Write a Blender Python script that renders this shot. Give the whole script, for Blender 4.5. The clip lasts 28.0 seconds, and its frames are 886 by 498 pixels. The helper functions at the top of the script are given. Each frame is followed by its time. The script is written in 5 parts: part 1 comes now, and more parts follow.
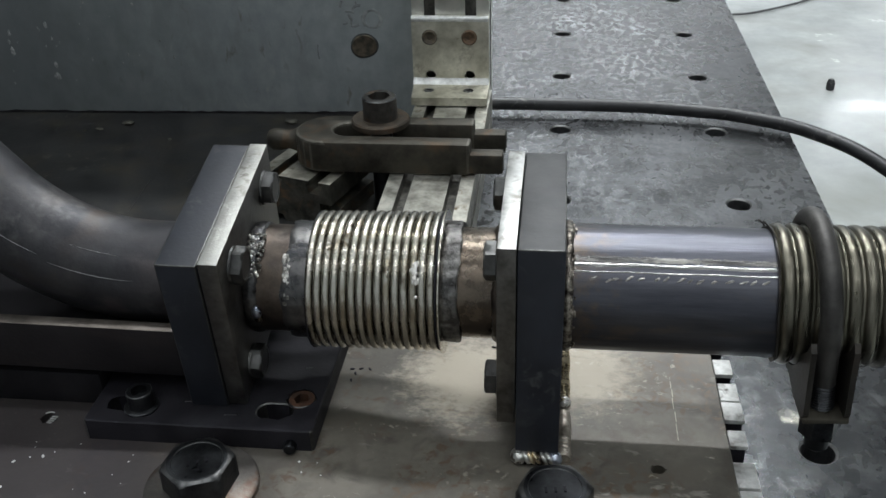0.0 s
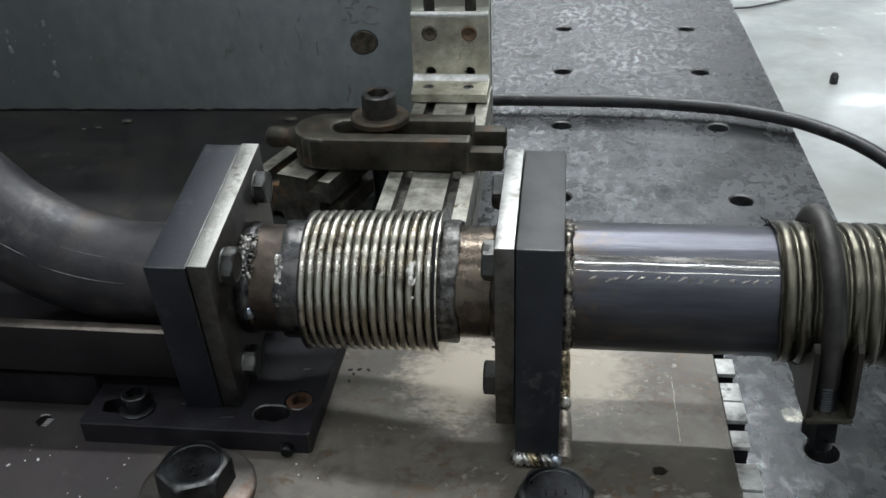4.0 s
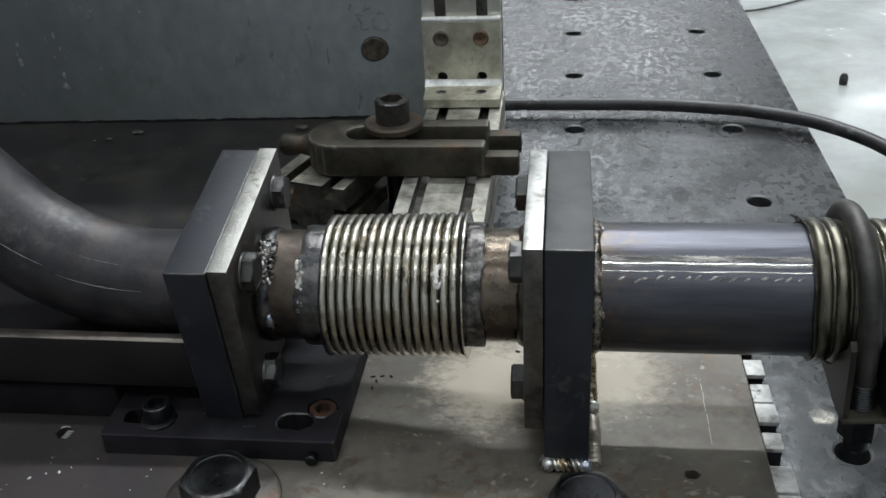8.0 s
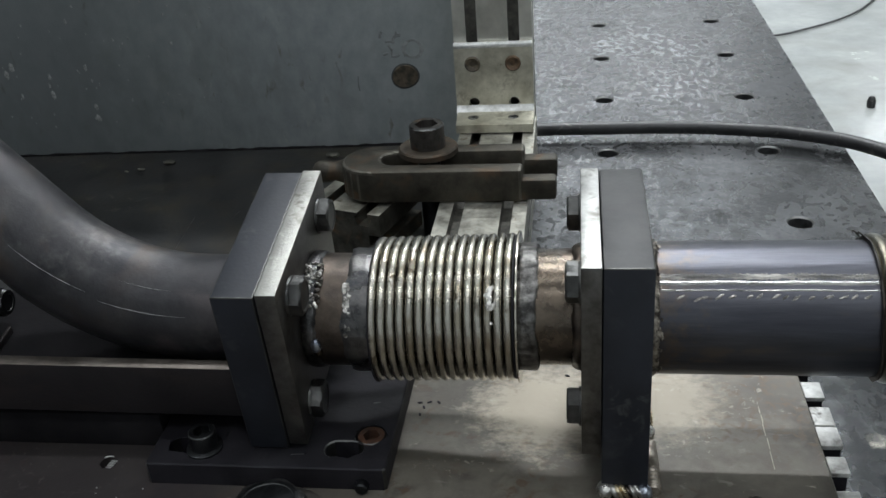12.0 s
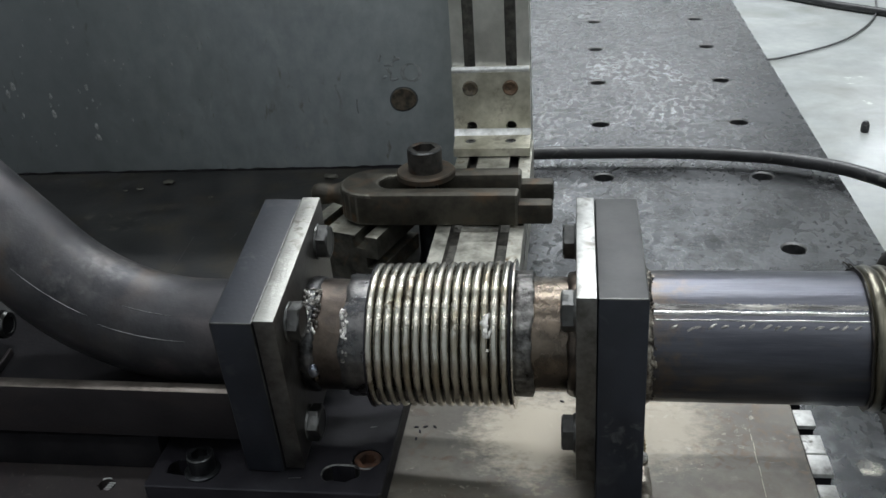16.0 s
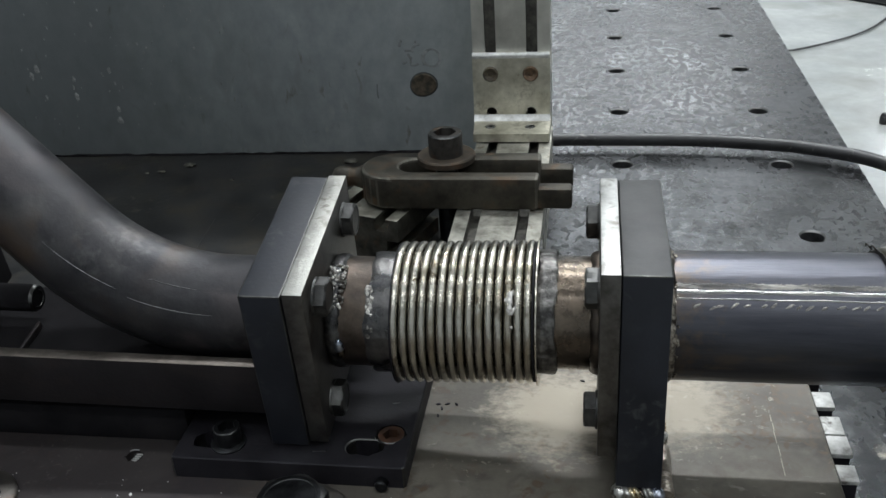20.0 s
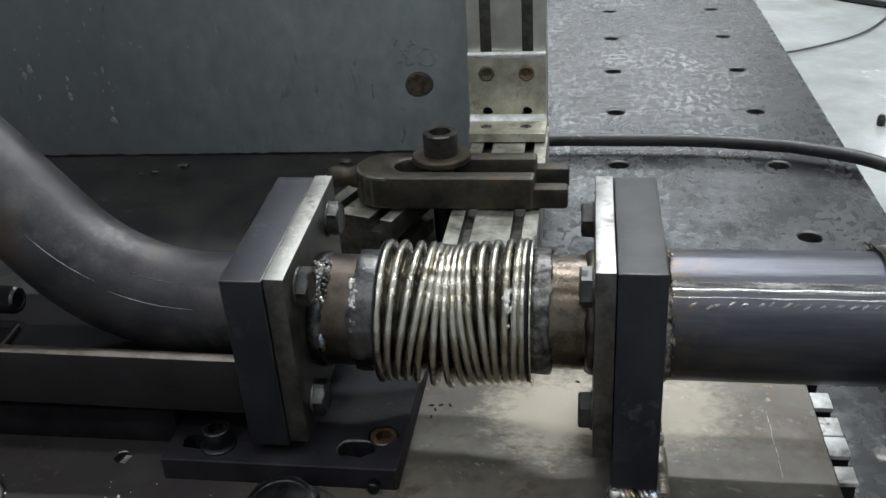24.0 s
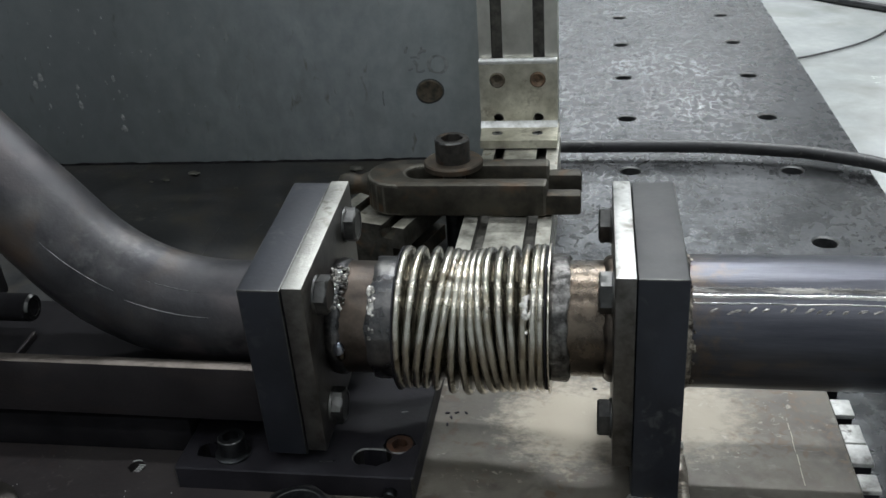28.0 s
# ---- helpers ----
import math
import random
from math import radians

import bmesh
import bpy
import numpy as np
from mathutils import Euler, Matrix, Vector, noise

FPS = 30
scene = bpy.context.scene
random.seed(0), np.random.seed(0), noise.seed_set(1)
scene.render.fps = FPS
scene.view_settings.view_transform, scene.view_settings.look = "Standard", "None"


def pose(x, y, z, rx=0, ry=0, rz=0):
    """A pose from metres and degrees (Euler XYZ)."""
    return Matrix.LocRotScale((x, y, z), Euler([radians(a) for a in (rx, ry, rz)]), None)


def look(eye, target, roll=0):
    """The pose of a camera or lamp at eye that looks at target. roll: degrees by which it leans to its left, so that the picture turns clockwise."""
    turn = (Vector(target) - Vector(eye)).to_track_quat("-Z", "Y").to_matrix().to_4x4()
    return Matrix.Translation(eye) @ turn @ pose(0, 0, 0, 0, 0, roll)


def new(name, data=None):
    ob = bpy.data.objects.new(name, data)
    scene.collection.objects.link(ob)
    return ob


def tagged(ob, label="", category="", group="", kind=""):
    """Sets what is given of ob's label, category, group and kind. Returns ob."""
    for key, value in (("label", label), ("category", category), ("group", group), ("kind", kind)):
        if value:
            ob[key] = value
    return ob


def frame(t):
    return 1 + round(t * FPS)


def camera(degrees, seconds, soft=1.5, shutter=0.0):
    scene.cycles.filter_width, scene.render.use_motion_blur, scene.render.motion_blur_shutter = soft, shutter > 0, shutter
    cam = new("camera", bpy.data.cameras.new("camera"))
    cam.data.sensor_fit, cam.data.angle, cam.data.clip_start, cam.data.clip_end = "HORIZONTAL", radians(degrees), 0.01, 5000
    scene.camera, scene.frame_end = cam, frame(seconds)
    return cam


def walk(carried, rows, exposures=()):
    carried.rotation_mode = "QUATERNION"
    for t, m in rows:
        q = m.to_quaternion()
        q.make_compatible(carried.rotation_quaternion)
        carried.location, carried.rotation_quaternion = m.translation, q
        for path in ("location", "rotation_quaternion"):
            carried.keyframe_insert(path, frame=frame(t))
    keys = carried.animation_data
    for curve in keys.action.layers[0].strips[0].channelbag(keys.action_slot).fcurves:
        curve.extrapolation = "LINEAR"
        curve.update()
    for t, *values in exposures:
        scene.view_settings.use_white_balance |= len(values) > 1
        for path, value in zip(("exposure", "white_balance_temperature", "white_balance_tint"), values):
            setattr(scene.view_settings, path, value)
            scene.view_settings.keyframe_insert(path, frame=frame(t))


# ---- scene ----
cam = camera(49.9, 28.0)
PATH = [
    (0, (0.056, 0.158, 0.331), (-0.171, 1.864, -0.687), -2.0),
    (0.5, (0.057, 0.159, 0.332), (-0.155, 1.864, -0.69), -1.8),
    (1, (0.059, 0.161, 0.331), (-0.152, 1.864, -0.696), -1.9),
    (1.5, (0.058, 0.162, 0.329), (-0.151, 1.864, -0.7), -1.8),
    (2, (0.058, 0.162, 0.329), (-0.166, 1.859, -0.705), -2.1),
    (2.5, (0.058, 0.163, 0.328), (-0.181, 1.858, -0.706), -2.5),
    (3, (0.058, 0.163, 0.329), (-0.181, 1.858, -0.706), -2.6),
    (3.5, (0.058, 0.163, 0.33), (-0.177, 1.86, -0.701), -2.4),
    (5.5, (0.056, 0.164, 0.329), (-0.177, 1.87, -0.687), -2.7),
    (6, (0.057, 0.164, 0.329), (-0.178, 1.872, -0.686), -2.8),
    (6.5, (0.057, 0.165, 0.329), (-0.177, 1.873, -0.684), -2.8),
    (7, (0.057, 0.165, 0.33), (-0.178, 1.874, -0.682), -2.8),
    (7.5, (0.056, 0.165, 0.33), (-0.18, 1.874, -0.681), -2.9),
    (8, (0.05, 0.166, 0.325), (-0.197, 1.875, -0.683), -3.5),
    (8.5, (0.04, 0.167, 0.32), (-0.246, 1.868, -0.692), -5.1),
    (9, (0.034, 0.166, 0.319), (-0.281, 1.871, -0.68), -5.2),
    (9.5, (0.034, 0.166, 0.319), (-0.269, 1.882, -0.664), -5.0),
    (10, (0.036, 0.166, 0.32), (-0.26, 1.885, -0.659), -4.9),
    (10.5, (0.036, 0.169, 0.32), (-0.257, 1.89, -0.655), -4.8),
    (11, (0.036, 0.168, 0.319), (-0.255, 1.896, -0.645), -4.8),
    (11.5, (0.037, 0.168, 0.319), (-0.253, 1.902, -0.635), -4.8),
    (12, (0.037, 0.169, 0.319), (-0.249, 1.906, -0.63), -4.7),
    (12.5, (0.036, 0.169, 0.321), (-0.25, 1.909, -0.624), -4.6),
    (14.5, (0.037, 0.166, 0.325), (-0.238, 1.916, -0.602), -4.3),
    (15, (0.037, 0.165, 0.326), (-0.237, 1.92, -0.593), -3.9),
    (15.5, (0.037, 0.165, 0.326), (-0.239, 1.921, -0.589), -3.9),
    (16, (0.037, 0.166, 0.325), (-0.24, 1.922, -0.593), -4.0),
    (16.5, (0.036, 0.166, 0.322), (-0.252, 1.908, -0.616), -4.1),
    (17, (0.036, 0.165, 0.322), (-0.258, 1.898, -0.633), -4.2),
    (17.5, (0.035, 0.165, 0.32), (-0.263, 1.891, -0.644), -3.9),
    (18, (0.034, 0.164, 0.32), (-0.266, 1.893, -0.64), -3.8),
    (18.5, (0.032, 0.162, 0.322), (-0.271, 1.896, -0.628), -3.7),
    (19, (0.032, 0.159, 0.323), (-0.269, 1.899, -0.615), -3.6),
    (19.5, (0.031, 0.158, 0.324), (-0.271, 1.9, -0.612), -3.6),
    (20, (0.033, 0.159, 0.323), (-0.27, 1.902, -0.61), -3.8),
    (20.5, (0.033, 0.16, 0.322), (-0.267, 1.904, -0.61), -3.7),
    (21, (0.033, 0.16, 0.321), (-0.266, 1.904, -0.613), -3.5),
    (21.5, (0.033, 0.16, 0.321), (-0.269, 1.902, -0.615), -3.7),
    (23.5, (0.034, 0.161, 0.321), (-0.265, 1.906, -0.609), -3.9),
    (24, (0.034, 0.163, 0.319), (-0.264, 1.909, -0.609), -3.7),
    (24.5, (0.033, 0.163, 0.319), (-0.264, 1.907, -0.613), -3.8),
    (25, (0.034, 0.162, 0.32), (-0.263, 1.908, -0.61), -4.0),
    (25.5, (0.033, 0.162, 0.319), (-0.264, 1.91, -0.607), -3.9),
    (26, (0.034, 0.163, 0.32), (-0.263, 1.911, -0.605), -3.9),
    (26.5, (0.033, 0.163, 0.318), (-0.267, 1.912, -0.604), -3.9),
    (27, (0.033, 0.164, 0.319), (-0.269, 1.913, -0.603), -3.9),
    (27.5, (0.032, 0.164, 0.318), (-0.276, 1.913, -0.6), -3.9),
    (28, (0.03, 0.165, 0.317), (-0.283, 1.917, -0.595), -4.1),
]
walk(cam, [(t, look(eye, target, roll)) for t, eye, target, roll in PATH])

# ---- world and lights ----
world = bpy.data.worlds.new("world")
scene.world = world
world.use_nodes = True
world.node_tree.nodes["Background"].inputs[0].default_value = (0.55, 0.62, 0.66, 1)
world.node_tree.nodes["Background"].inputs[1].default_value = 0.16


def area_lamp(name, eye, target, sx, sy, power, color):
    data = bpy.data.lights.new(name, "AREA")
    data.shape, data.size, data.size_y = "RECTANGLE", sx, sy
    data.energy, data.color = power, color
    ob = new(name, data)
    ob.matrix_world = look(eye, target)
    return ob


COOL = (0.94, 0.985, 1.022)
# rows of unseen ceiling strip lights, further and further behind the rig
# rows at -2.4, 8.3 and 10.3 are fill, added to brighten wall and table
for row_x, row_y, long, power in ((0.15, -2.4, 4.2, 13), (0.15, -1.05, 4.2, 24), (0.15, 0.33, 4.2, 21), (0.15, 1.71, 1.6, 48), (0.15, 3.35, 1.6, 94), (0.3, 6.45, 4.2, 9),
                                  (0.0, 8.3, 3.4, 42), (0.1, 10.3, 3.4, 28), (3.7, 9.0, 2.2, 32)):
    area_lamp("ceiling_or_fill_light", (row_x, row_y, 2.75), (row_x, row_y, 0.0), long, 0.12 if row_y < 7 else 0.4, power, COOL)

H = 0.067  # top of the base plate

# ---- materials ----


def steel(name, dark, light, rough=(0.35, 0.6), metal=1.0, scale=40.0, bump=0.15, fine=600.0,
          stretch=(1, 1, 1), rust=None, rust_amount=0.0, contrast=(0.35, 0.65)):
    m = bpy.data.materials.new(name)
    m.use_nodes = True
    n, l = m.node_tree.nodes, m.node_tree.links
    b = n["Principled BSDF"]
    b.inputs["Metallic"].default_value = metal
    tc = n.new("ShaderNodeTexCoord")
    mp = n.new("ShaderNodeMapping")
    mp.inputs["Scale"].default_value = stretch
    l.new(tc.outputs["Object"], mp.inputs["Vector"])
    big = n.new("ShaderNodeTexNoise")
    big.inputs["Scale"].default_value, big.inputs["Detail"].default_value = scale, 8
    big.inputs["Roughness"].default_value = 0.65
    small = n.new("ShaderNodeTexNoise")
    small.inputs["Scale"].default_value, small.inputs["Detail"].default_value = fine, 4
    l.new(mp.outputs["Vector"], big.inputs["Vector"])
    l.new(mp.outputs["Vector"], small.inputs["Vector"])
    ramp = n.new("ShaderNodeValToRGB")
    ramp.color_ramp.elements[0].position, ramp.color_ramp.elements[1].position = contrast
    ramp.color_ramp.elements[0].color = (*dark, 1)
    ramp.color_ramp.elements[1].color = (*light, 1)
    l.new(big.outputs["Fac"], ramp.inputs["Fac"])
    out = ramp.outputs["Color"]
    if rust:
        spot = n.new("ShaderNodeTexNoise")
        spot.inputs["Scale"].default_value, spot.inputs["Detail"].default_value = scale * 0.6, 10
        spot.inputs["Roughness"].default_value = 0.7
        l.new(tc.outputs["Object"], spot.inputs["Vector"])
        cut = n.new("ShaderNodeMapRange")
        cut.inputs["From Min"].default_value = 0.62 - 0.3 * rust_amount
        cut.inputs["From Max"].default_value = 0.78 - 0.3 * rust_amount
        l.new(spot.outputs["Fac"], cut.inputs["Value"])
        mix = n.new("ShaderNodeMix")
        mix.data_type = "RGBA"
        mix.inputs["B"].default_value = (*rust, 1)
        l.new(cut.outputs["Result"], mix.inputs["Factor"])
        l.new(out, mix.inputs["A"])
        out = mix.outputs["Result"]
    l.new(out, b.inputs["Base Color"])
    rg = n.new("ShaderNodeMapRange")
    rg.inputs["From Min"].default_value, rg.inputs["From Max"].default_value = 0.3, 0.7
    rg.inputs["To Min"].default_value, rg.inputs["To Max"].default_value = rough
    l.new(big.outputs["Fac"], rg.inputs["Value"])
    l.new(rg.outputs["Result"], b.inputs["Roughness"])
    if bump:
        bp = n.new("ShaderNodeBump")
        bp.inputs["Strength"].default_value, bp.inputs["Distance"].default_value = bump, 0.0006
        add = n.new("ShaderNodeMath")
        add.operation = "ADD"
        l.new(big.outputs["Fac"], add.inputs[0])
        l.new(small.outputs["Fac"], add.inputs[1])
        l.new(add.outputs["Value"], bp.inputs["Height"])
        l.new(bp.outputs["Normal"], b.inputs["Normal"])
    return m


M_WHITE = steel("bright aluminium", (0.42, 0.42, 0.40), (0.85, 0.85, 0.84), (0.35, 0.55), 0.55, 90, 0.2)
RUST = (0.16, 0.07, 0.03)
M_BLOCK = steel("worn aluminium block", (0.42, 0.42, 0.4), (0.74, 0.74, 0.72), (0.48, 0.65), 0.3, 130, 0.25, 700)
M_SCRIBE = steel("dull scribed groove", (0.28, 0.255, 0.205), (0.48, 0.44, 0.36), (0.5, 0.7), 0.2, 300, 0.3)
M_TABLE = steel("worn table steel", (0.074, 0.077, 0.082), (0.14, 0.145, 0.152), (0.22, 0.38), 0.9, 16, 0.2, 300)
M_BASE = steel("ground base plate steel", (0.091, 0.082, 0.068), (0.195, 0.178, 0.149), (0.42, 0.56), 0.3, 26, 0.14, 500, rust=(0.075, 0.055, 0.04), rust_amount=0.12)
M_BLACK = steel("blackened steel", (0.0095, 0.009, 0.0118), (0.0232, 0.0218, 0.027), (0.5, 0.68), 0.2, 60, 0.2)
M_BLACK.node_tree.nodes["Principled BSDF"].inputs["Specular IOR Level"].default_value = 0.25
M_FLANGE = steel("blued flange steel", (0.007, 0.0088, 0.0135), (0.017, 0.0198, 0.0285), (0.48, 0.64), 0.1, 45, 0.12)
M_PLATE = steel("bare flange plate", (0.075, 0.07, 0.064), (0.18, 0.173, 0.163), (0.3, 0.48), 0.95, 90, 0.2, 700)
M_BRIGHT = steel("bare cut steel edge", (0.5, 0.48, 0.44), (0.86, 0.84, 0.8), (0.2, 0.36), 0.5, 300, 0.25, 600, contrast=(0.3, 0.6))
M_GROUND = steel("ground plate edge", (0.25, 0.248, 0.23), (0.42, 0.415, 0.385), (0.42, 0.58), 0.85, 110, 0.3, 900, contrast=(0.3, 0.72))
M_GREYTOP = steel("dull grey plate edge", (0.05, 0.05, 0.051), (0.1, 0.1, 0.1), (0.5, 0.65), 0.3, 60, 0.15, 600)
M_CLEANTOP = steel("clean ground edge", (0.38, 0.38, 0.365), (0.62, 0.62, 0.6), (0.34, 0.5), 0.8, 120, 0.2, 600)
M_ELBOW = steel("elbow pipe steel", (0.023, 0.023, 0.0262), (0.056, 0.0548, 0.0585), (0.36, 0.52), 0.6, 45, 0.2, 500, rust=(0.06, 0.046, 0.038), rust_amount=0.1)
M_TUBE = steel("blue mill scale tube", (0.048, 0.049, 0.062), (0.12, 0.122, 0.138), (0.27, 0.43), 0.93, 70, 0.16, 700, stretch=(0.1, 1, 1))
M_NECK = steel("heat tinted neck", (0.058, 0.052, 0.047), (0.19, 0.162, 0.133), (0.2, 0.38), 0.95, 75, 0.08, rust=(0.11, 0.075, 0.05), rust_amount=0.25)
M_BELLOWS = steel("stainless bellows", (0.43, 0.402, 0.345), (0.66, 0.63, 0.56), (0.18, 0.3), 1.0, 80, 0.06)
M_GROOVE = steel("brown bellows groove, shade painted in", (0.17, 0.16, 0.135), (0.4, 0.38, 0.335), (0.22, 0.34), 1.0, 70, 0.1)
M_DARKNECK = steel("dark heat stained neck", (0.052, 0.044, 0.039), (0.155, 0.124, 0.1), (0.3, 0.46), 0.9, 75, 0.15, rust=(0.08, 0.055, 0.04), rust_amount=0.2)
M_COPPER = steel("straw and copper tinted neck", (0.05, 0.042, 0.036), (0.17, 0.138, 0.108), (0.2, 0.34), 0.95, 75, 0.1, rust=(0.15, 0.085, 0.05), rust_amount=0.2)
M_CUFFDARK = steel("smooth grey weld cuff", (0.045, 0.046, 0.05), (0.16, 0.155, 0.15), (0.2, 0.4), 0.95, 110, 0.3, 700)
M_BOLTEDGE = steel("rubbed or highlit bolt edge", (0.045, 0.045, 0.047), (0.19, 0.19, 0.187), (0.28, 0.45), 0.95, 140, 0.1)
M_CLAMPEDGE = steel("rubbed clamp edge", (0.07, 0.066, 0.054), (0.16, 0.15, 0.125), (0.4, 0.58), 0.7, 120, 0.3)
M_SMUDGE = steel("faded marker", (0.17, 0.182, 0.182), (0.28, 0.295, 0.295), (0.5, 0.7), 0.15, 220, 0.1)
M_WELD = steel("weld bead", (0.05, 0.05, 0.052), (0.27, 0.265, 0.26), (0.22, 0.42), 0.95, 170, 0.35, 700, contrast=(0.45, 0.85))
M_CUFF = steel("grey lumpy weld", (0.06, 0.058, 0.056), (0.36, 0.35, 0.335), (0.24, 0.44), 0.95, 150, 0.5, 700, contrast=(0.42, 0.75))
M_BRIGHTWELD = steel("bright weld spatter", (0.18, 0.172, 0.158), (0.72, 0.7, 0.66), (0.26, 0.44), 0.95, 260, 0.6, 900, contrast=(0.46, 0.62))
# Flat black; paints in the shade on web, slots and blocks.
M_FLATBLACK = steel("flat black", (0.008, 0.0078, 0.009), (0.018, 0.017, 0.0185), (0.75, 0.9), 0.0, 50, 0.2)
M_FLATBLACK.node_tree.nodes["Principled BSDF"].inputs["Specular IOR Level"].default_value = 0.08
M_ARMTOP = steel("brown bar edge, lit tone painted in", (0.065, 0.055, 0.048), (0.165, 0.145, 0.128), (0.4, 0.55), 0.8, 60, 0.2, rust=(0.08, 0.045, 0.03), rust_amount=0.2)
M_ARM = steel("rusty black arm", (0.011, 0.0098, 0.011), (0.028, 0.024, 0.026), (0.45, 0.62), 0.3, 30, 0.3, rust=(0.045, 0.025, 0.018), rust_amount=0.2)
M_STRIP = steel("dull scraped strip", (0.08, 0.078, 0.076), (0.36, 0.345, 0.32), (0.28, 0.45), 0.95, 200, 0.6, 900, stretch=(0.22, 1, 1), contrast=(0.4, 0.65))
M_SEAM = steel("scraped seam steel, highlight painted in", (0.18, 0.18, 0.177), (0.52, 0.51, 0.48), (0.2, 0.38), 0.95, 160, 0.3, 900, stretch=(0.1, 1, 1), contrast=(0.4, 0.62))
M_BRIGHTBOLT = steel("worn screw head", (0.10, 0.10, 0.10), (0.34, 0.34, 0.33), (0.22, 0.4), 0.95, 120, 0.2)
M_DARKSTEEL = steel("dull dark steel", (0.05, 0.05, 0.05), (0.13, 0.13, 0.125), (0.3, 0.5), 0.95, 70, 0.2)
M_EDGE = steel("rubbed steel edge", (0.10, 0.10, 0.10), (0.42, 0.42, 0.41), (0.25, 0.42), 0.95, 140, 0.1)
M_BOLT = steel("oiled black bolt", (0.02, 0.021, 0.0235), (0.066, 0.069, 0.073), (0.25, 0.45), 0.85, 90, 0.2)
M_CLAMP = steel("forged clamp iron", (0.033, 0.03, 0.0235), (0.084, 0.076, 0.06), (0.45, 0.65), 0.6, 60, 0.4, 500, rust=(0.105, 0.068, 0.04), rust_amount=0.1)
M_OLDWASHER = steel("rusty washer", (0.04, 0.033, 0.025), (0.1, 0.08, 0.06), (0.5, 0.7), 0.5, 90, 0.3, rust=(0.11, 0.065, 0.038), rust_amount=0.3)
M_OLDBOLT = steel("aged brown bolt", (0.04, 0.038, 0.036), (0.11, 0.102, 0.092), (0.42, 0.6), 0.7, 120, 0.3, rust=(0.11, 0.065, 0.04), rust_amount=0.2)
M_ALU = steel("aged aluminium profile", (0.6, 0.595, 0.54), (0.83, 0.82, 0.76), (0.35, 0.5), 0.9, 40, 0.1, stretch=(1, 4, 1))
M_BRACKET = steel("stained aluminium bracket", (0.46, 0.44, 0.35), (0.78, 0.755, 0.65), (0.38, 0.55), 0.8, 60, 0.2, rust=(0.2, 0.17, 0.11), rust_amount=0.22)
M_RINGSTAIN = steel("faint ring stain", (0.17, 0.18, 0.175), (0.4, 0.42, 0.42), (0.5, 0.7), 0.2, 160, 0.1)
M_WALLDARK = steel("dark marking", (0.05, 0.055, 0.055), (0.09, 0.095, 0.095), (0.5, 0.7), 0.2, 80, 0.1)
M_OILY = steel("oil-soaked dark steel", (0.0132, 0.0138, 0.0145), (0.036, 0.036, 0.0355), (0.45, 0.65), 0.2, 30, 0.3, 250, rust=(0.05, 0.038, 0.03), rust_amount=0.1)
M_GRIT = steel("grey brown grit", (0.035, 0.035, 0.03), (0.1, 0.096, 0.078), (0.5, 0.7), 0.2, 200, 0.5)
M_PLUG = steel("brown stained plug", (0.045, 0.041, 0.033), (0.15, 0.12, 0.085), (0.5, 0.7), 0.4, 190, 0.6)
M_RUSTPLUG = steel("rust filled plug", (0.06, 0.043, 0.03), (0.2, 0.125, 0.075), (0.5, 0.7), 0.3, 190, 0.6)
M_OFFCUTSIDE = steel("offcut aluminium, shade painted in", (0.03, 0.029, 0.024), (0.12, 0.115, 0.095), (0.45, 0.65), 0.5, 90, 0.3, rust=(0.09, 0.06, 0.035), rust_amount=0.12)
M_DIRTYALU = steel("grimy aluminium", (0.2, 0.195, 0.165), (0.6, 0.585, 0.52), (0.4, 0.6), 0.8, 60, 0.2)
M_OFFCUT = steel("stained aluminium offcut", (0.21, 0.2, 0.165), (0.5, 0.48, 0.41), (0.4, 0.58), 0.7, 70, 0.2)
M_WALL = steel("grey painted steel plate", (0.34, 0.375, 0.385), (0.45, 0.485, 0.49), (0.4, 0.6), 0.2, 55, 0.15, 200, stretch=(1.2, 1, 0.9))
M_HOSE = steel("black rubber hose", (0.012, 0.012, 0.013), (0.03, 0.03, 0.032), (0.35, 0.5), 0.0, 60, 0.1)
M_DULLCABLE = steel("dusty grey cable sheath", (0.06, 0.06, 0.062), (0.12, 0.12, 0.122), (0.5, 0.65), 0.0, 60, 0.1)
M_RUSTY = steel("rusty steel", (0.03, 0.017, 0.012), (0.115, 0.05, 0.025), (0.6, 0.8), 0.3, 120, 0.4)
M_CONCRETE = steel("sealed concrete", (0.34, 0.36, 0.355), (0.45, 0.465, 0.455), (0.07, 0.3), 0.0, 9, 0.05, 120)
M_PAINT = steel("pale wall paint", (0.64, 0.66, 0.67), (0.72, 0.74, 0.75), (0.6, 0.8), 0.0, 3, 0.05)
M_SLEEVE = steel("corrugated liner steel", (0.06, 0.056, 0.043), (0.21, 0.195, 0.155), (0.24, 0.38), 0.95, 90, 0.16, 500, stretch=(6, 0.6, 0.6), contrast=(0.3, 0.7))
M_TUBEWELD = steel("mottled fillet weld", (0.05, 0.042, 0.036), (0.5, 0.45, 0.38), (0.24, 0.42), 0.85, 260, 0.5, 900, contrast=(0.44, 0.66))
M_SIDEBEAD = steel("brown grey weld", (0.2, 0.17, 0.14), (0.52, 0.47, 0.4), (0.3, 0.5), 0.6, 200, 0.4)
M_STRAW = steel("straw tinted weld", (0.34, 0.28, 0.18), (0.72, 0.62, 0.44), (0.2, 0.35), 0.95, 200, 0.3)
M_SILVERWELD = steel("silver weld", (0.3, 0.29, 0.28), (0.7, 0.69, 0.66), (0.2, 0.38), 0.95, 200, 0.4)
